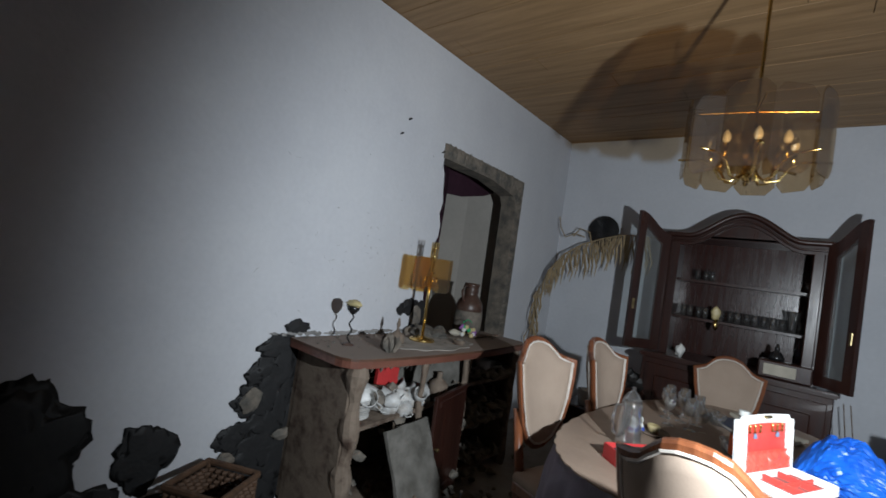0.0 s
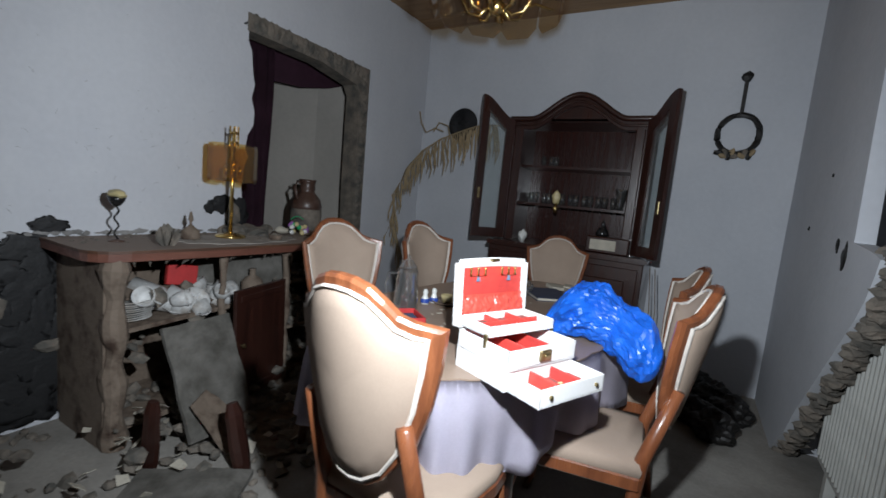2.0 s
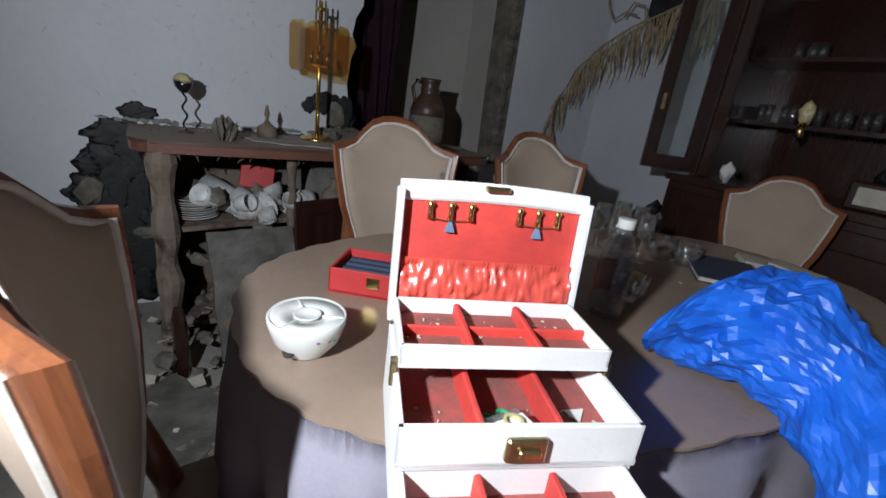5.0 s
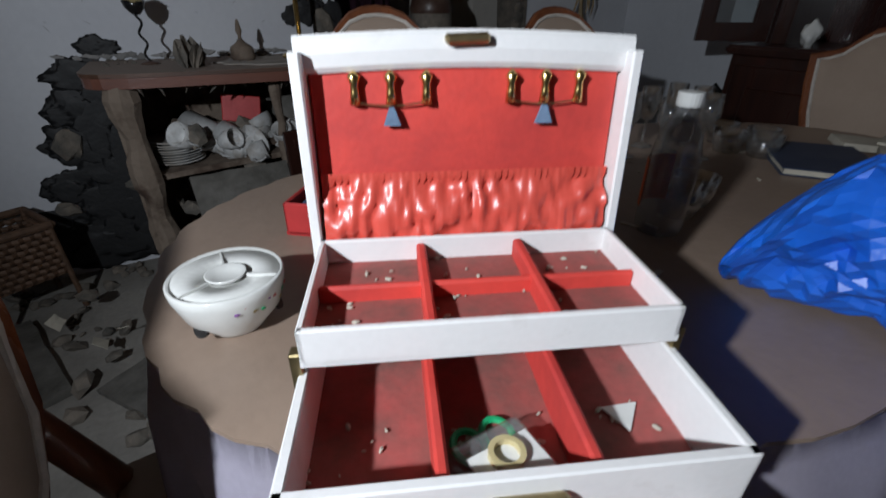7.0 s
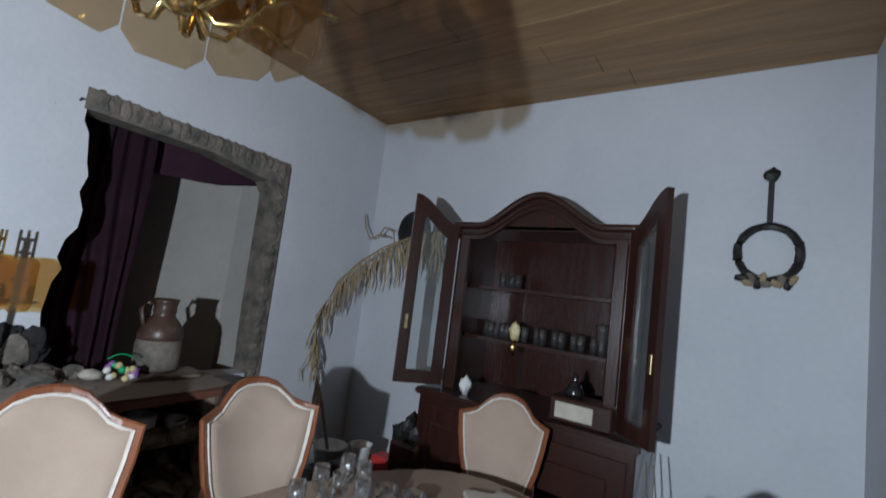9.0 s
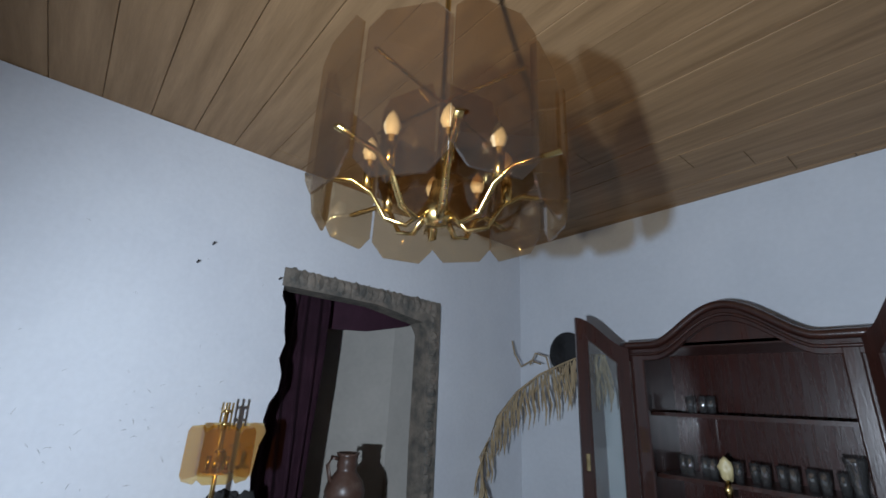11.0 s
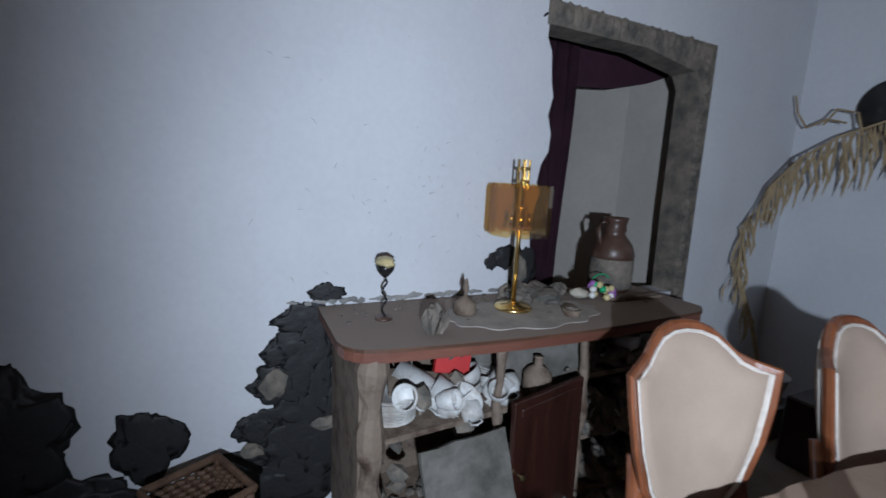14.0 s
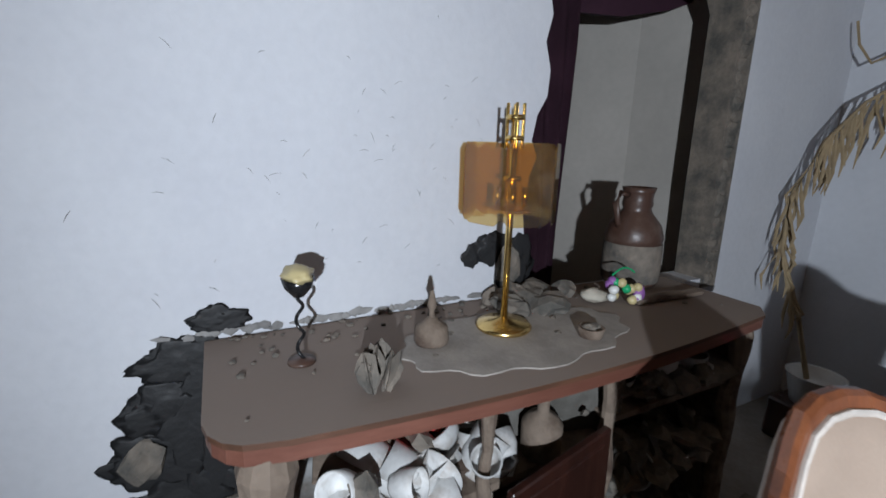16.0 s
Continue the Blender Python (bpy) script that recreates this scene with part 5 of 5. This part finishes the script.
# glasses and things in the cabinet
gl = thing("shelf_glass", at(1.24, -0.22, 1.203), "small clear glass on the cabinet shelf", "glass", "glasses in the cabinet")
part("body", lathe([(0, 0), (0.018, 0), (0.022, 0.085), (0.02, 0.085), (0.016, 0.006), (0, 0.006)], 14), CLEAR, gl, smooth=True)
for i in range(1, 15):
    copy_thing(gl, at(1.24 + i * 0.052, -0.22 - 0.05 * (i % 2), 1.203))
for x in (1.3, 1.36, 1.40, 1.98, 2.04):
    copy_thing(gl, at(x, -0.2, 1.488))
fl = thing("gold_figurine", at(1.47, -0.335, 1.203), "small gilded ornament on the cabinet shelf", "ornament")
part("body", blob((0.028, 0.02, 0.05), 3, 0.5, 3, Matrix.Translation((0, 0, 0.05))), SHELL, fl, smooth=True)
part("tassel", blob((0.018, 0.015, 0.04), 5, 0.5, 2, Matrix.Translation((0.012, -0.03, -0.03))), BRASS, fl, smooth=True)
vs = thing("glass_vase", at(1.92, -0.28, 1.203), "clear cut-glass vase on the cabinet shelf", "vase")
part("body", lathe([(0, 0), (0.025, 0), (0.02, 0.03), (0.035, 0.12), (0.045, 0.15), (0.041, 0.15), (0.02, 0.05), (0, 0.01)], 18), CLEAR, vs, smooth=True)
kw = thing("white_figurine", at(1.30, -0.5, 0.906), "small white china bird figurine", "figurine")
part("body", blob((0.03, 0.035, 0.05), 2, 0.35, 3, Matrix.Translation((0, 0, 0.045))), CHINA, kw, smooth=True)
rd = thing("radio", at(1.91, -0.47, 0.906), "old radio with a pale front panel", "radio")
part("body", box(-0.14, 0.14, -0.07, 0.07, 0, 0.11, 0.008), DARKWOOD, rd)
part("front_panel", box(-0.11, 0.06, -0.078, -0.07, 0.02, 0.09, 0.003), PAPER, rd, "cream front panel")
bt = thing("dark_bottle", at(1.86, -0.47, 1.016), "dark glass bottle with a pointed stopper", "bottle")
part("body", lathe([(0, 0), (0.04, 0), (0.045, 0.02), (0.03, 0.05), (0.012, 0.065), (0.015, 0.08), (0.008, 0.1), (0, 0.115)], 16), BLACK, bt, smooth=True)
# two thin bars added in place of a dark striped drape beside the cabinet
for k in range(2):
    tube_pts = [(2.2 + 0.03 * k, -0.6 - 0.012 * k, 0.86), (2.23 + 0.035 * k, -0.62, 0.6), (2.25 + 0.03 * k, -0.63, 0.0)]
    single("drape_strip", tube(tube_pts, 0.003, 6), SIDEWOOD, "thin bar standing in for a striped drape at the cabinet base", "dried plant", group="dried stalks")
sb2 = thing("side_table_clutter", at(1.03, -0.5, 0), "dark bulky cabinet side with ornaments in shadow", "side table")
part("body", box(-0.1, 0.1, -0.12, 0.12, 0, 0.6, 0.02), DARKWOOD, sb2)
for k in range(6):
    part("ornament", blob((0.05, 0.05, 0.06), k, 0.5, 2, Matrix.Translation((-0.06 + 0.05 * (k % 3), -0.06 + 0.1 * (k // 3), 0.63 + 0.03 * (k % 2)))), IRON, sb2)
single("white_pail", lathe([(0, 0), (0.055, 0), (0.065, 0.12), (0.068, 0.125), (0.06, 0.12), (0.05, 0.01), (0, 0.01)], 22), CHINA, "small white pail beside the cabinet", "pail", at(0.68, -0.55, 0.36), smooth=True)
single("stool", box(-0.2, 0.2, -0.15, 0.15, 0, 0.36, 0.01), DARKWOOD, "low dark box stand under pails", "stand", at(0.72, -0.5, 0))
single("red_box", box(-0.06, 0.06, -0.05, 0.05, 0, 0.1, 0.006), RED, "red cardboard box on the low stand", "box", at(0.84, -0.52, 0.36))
# near-black lumps stand in for the shadow and a dark hump by the wall
for k in range(5):
    single("shadow_hump", blob((0.11, 0.09, 0.09), k + 11, 0.35, 4), IRON, "near-black lump standing in for shadow and a dark hump by the wall", "clutter", pose(2.55 + 0.1 * (k % 3), -0.25 - 0.16 * k, 0.08), "dark clutter")

# ---- wall ornaments ----
pl = thing("wall_plate", pose(0.457, -0.02, 1.844, 90, 0, 0) @ Matrix.Scale(1.25, 4), "round black lacquered wall plate", "wall plate")
part("body", lathe([(0, 0), (0.06, 0), (0.115, 0.018), (0.117, 0.022), (0.105, 0.02), (0.06, 0.006), (0, 0.006)], 32), BLACK, pl, smooth=True)
wr = thing("wreath", pose(2.57, -0.03, 1.79) @ Matrix.Scale(0.93, 4), "dark round wreath hanging from a wooden peg", "wreath")
bm = tube([(0.13 * math.cos(a), 0, 0.14 * math.sin(a)) for a in [i * math.pi / 24 for i in range(48)]], 0.02, 8, None, 1, True)
part("ring", crack(bm, 0.006, 30), IRON, wr)
part("strap", box(-0.012, 0.012, -0.006, 0.012, 0.14, 0.40, 0.003), IRON, wr)
part("knob", blob((0.035, 0.015, 0.04), 2, 0.3, 2, Matrix.Translation((0, 0, 0.41))), IRON, wr)
for k in range(11):
    part("leaf", blob((0.036, 0.02, 0.022), k, 0.5, 1, pose(-0.1 + 0.02 * k, -0.015, -0.135 - 0.02 * (k % 2), 0, 30 * k, 0)), (IRON, DRIED, CRUMB)[k % 3], wr)

# dried palm frond arching out of a pot
pot = thing("plant_pot", pose(0.3, -0.42, 0), "dried palm frond drooping out of a white pot", "plant")
part("pot", lathe([(0, 0.2), (0.08, 0.2), (0.11, 0.34), (0.118, 0.345), (0.105, 0.34), (0.09, 0.3), (0, 0.29)], 24), CHINA, pot, "white enamel pot", True)
part("stand", box(-0.12, 0.12, -0.12, 0.12, 0, 0.2, 0.01), DARKWOOD, pot)
spine = [(-0.04, 0.02, 0.3), (-0.1, -0.04, 0.6), (-0.19, -0.1, 0.9), (-0.21, -0.08, 1.15), (-0.17, 0.02, 1.4), (-0.1, 0.14, 1.57), (0.03, 0.22, 1.69), (0.2, 0.25, 1.76), (0.38, 0.2, 1.8), (0.55, 0.08, 1.79), (0.7, -0.02, 1.77)]
part("stem", tube(spine, [0.012 - 0.0009 * i for i in range(len(spine))], 7), DRIED, pot, smooth=True)
leaf_rnd = random.Random(3)
for i in range(110):
    t = 1.2 + 8.6 * i / 110
    k = min(len(spine) - 2, int(t))
    p = Vector(spine[k]).lerp(Vector(spine[k + 1]), t - k)
    ln = leaf_rnd.uniform(0.14, 0.3) * (1.15 if t > 4 else 0.8)
    dx, dy = leaf_rnd.uniform(-0.05, 0.07), leaf_rnd.uniform(-0.06, 0.03)
    pts = [p, p + Vector((dx * 0.4, dy * 0.6, -ln * 0.3)), p + Vector((dx + 0.012 * math.sin(i), dy, -ln * 0.7)), p + Vector((dx * 0.8, dy, -ln))]
    part("leaflet", tube(pts, [0.003, 0.009, 0.008, 0.002], 5, None, 0.3), DRIED, pot)
for k, pts in enumerate(([(0.12, 0.33, 1.75), (0.02, 0.35, 1.78), (-0.08, 0.36, 1.74), (-0.14, 0.36, 1.83), (-0.16, 0.35, 1.93)], [(0.2, 0.33, 1.68), (0.16, 0.34, 1.8), (0.06, 0.35, 1.83), (0.0, 0.36, 1.75)])):
    part("twig", tube([(x - 0.08, y - 0.1, z + 0.01) for x, y, z in pts], 0.006, 6), DRIED, pot)

# ---- chandelier ----
cd = thing("chandelier", pose(1.77, -2.32, 1.775), "brass chandelier with smoky amber glass panels and curved arms", "chandelier")
part("rod", tube([(0, 0, 0.04), (0, 0, (RH - 1.775) / 0.88 - 0.02)], 0.007, 10), BRASS, cd)
part("ceiling_cup", lathe([(0, 0), (0.05, 0), (0.045, -0.03), (0.01, -0.05), (0, -0.05)], 20), BRASS, cd, smooth=True).matrix_local = pose(0, 0, (RH - 1.775) / 0.88)
part("hub", lathe([(0, 0), (0.02, 0.005), (0.035, 0.03), (0.02, 0.06), (0.012, 0.1), (0, 0.1)], 18), BRASS, cd, "polished brass hub", True)
for i in range(8):
    a = 45 * i + 12
    arm = part("arm", tube([(0.02, 0, 0.04), (0.06, 0, 0.0), (0.10, 0, 0.01), (0.13, 0, 0.06), (0.17, 0, 0.085), (0.26, 0, 0.085)], 0.0075, 8, None, 0.6), BRASS, cd, "curved brass arm", True)
    arm.matrix_local = pose(0, 0, 0, 0, 0, a)
    part("candle_sleeve", tube([(0.14, 0, 0.07), (0.14, 0, 0.13)], 0.011, 12), BRASS, arm, smooth=True)
    part("bulb", lathe([(0, 0), (0.01, 0.003), (0.017, 0.02), (0.012, 0.04), (0.003, 0.055), (0, 0.056)], 14), BULB, arm, smooth=True).matrix_local = pose(0.14, 0, 0.13)
    if i % 2 == 0:
        part("top_rod", tube([(0.0, 0, 0.29), (0.2, 0, 0.285)], 0.004, 8), BRASS, arm)
for i in range(10):
    w = 0.075
    pts = [(-w, 0.03), (-w * 0.6, -0.005), (w * 0.6, -0.005), (w, 0.03), (w, 0.28), (w * 0.6, 0.315), (-w * 0.6, 0.315), (-w, 0.28)]
    gp = part("glass_panel", slab(pts, "y", 0.225 + 0.012 * (i % 2), 0.005), SMOKE, cd, "smoky amber octagonal glass panel")
    gp.matrix_local = pose(0, 0, 0.01 * (i % 2), 0, 0, 36 * i)
for i in range(6):
    gp = part("inner_panel", slab([(-0.05, 0.06), (0.05, 0.06), (0.06, 0.1), (0.06, 0.2), (0.05, 0.24), (-0.05, 0.24), (-0.06, 0.2), (-0.06, 0.1)], "y", 0.11, 0.004), SMOKE, cd, "inner amber glass panel")
    gp.matrix_local = pose(0, 0, 0, 0, 0, 60 * i + 18)
cd.scale = (0.88, 0.88, 0.88)
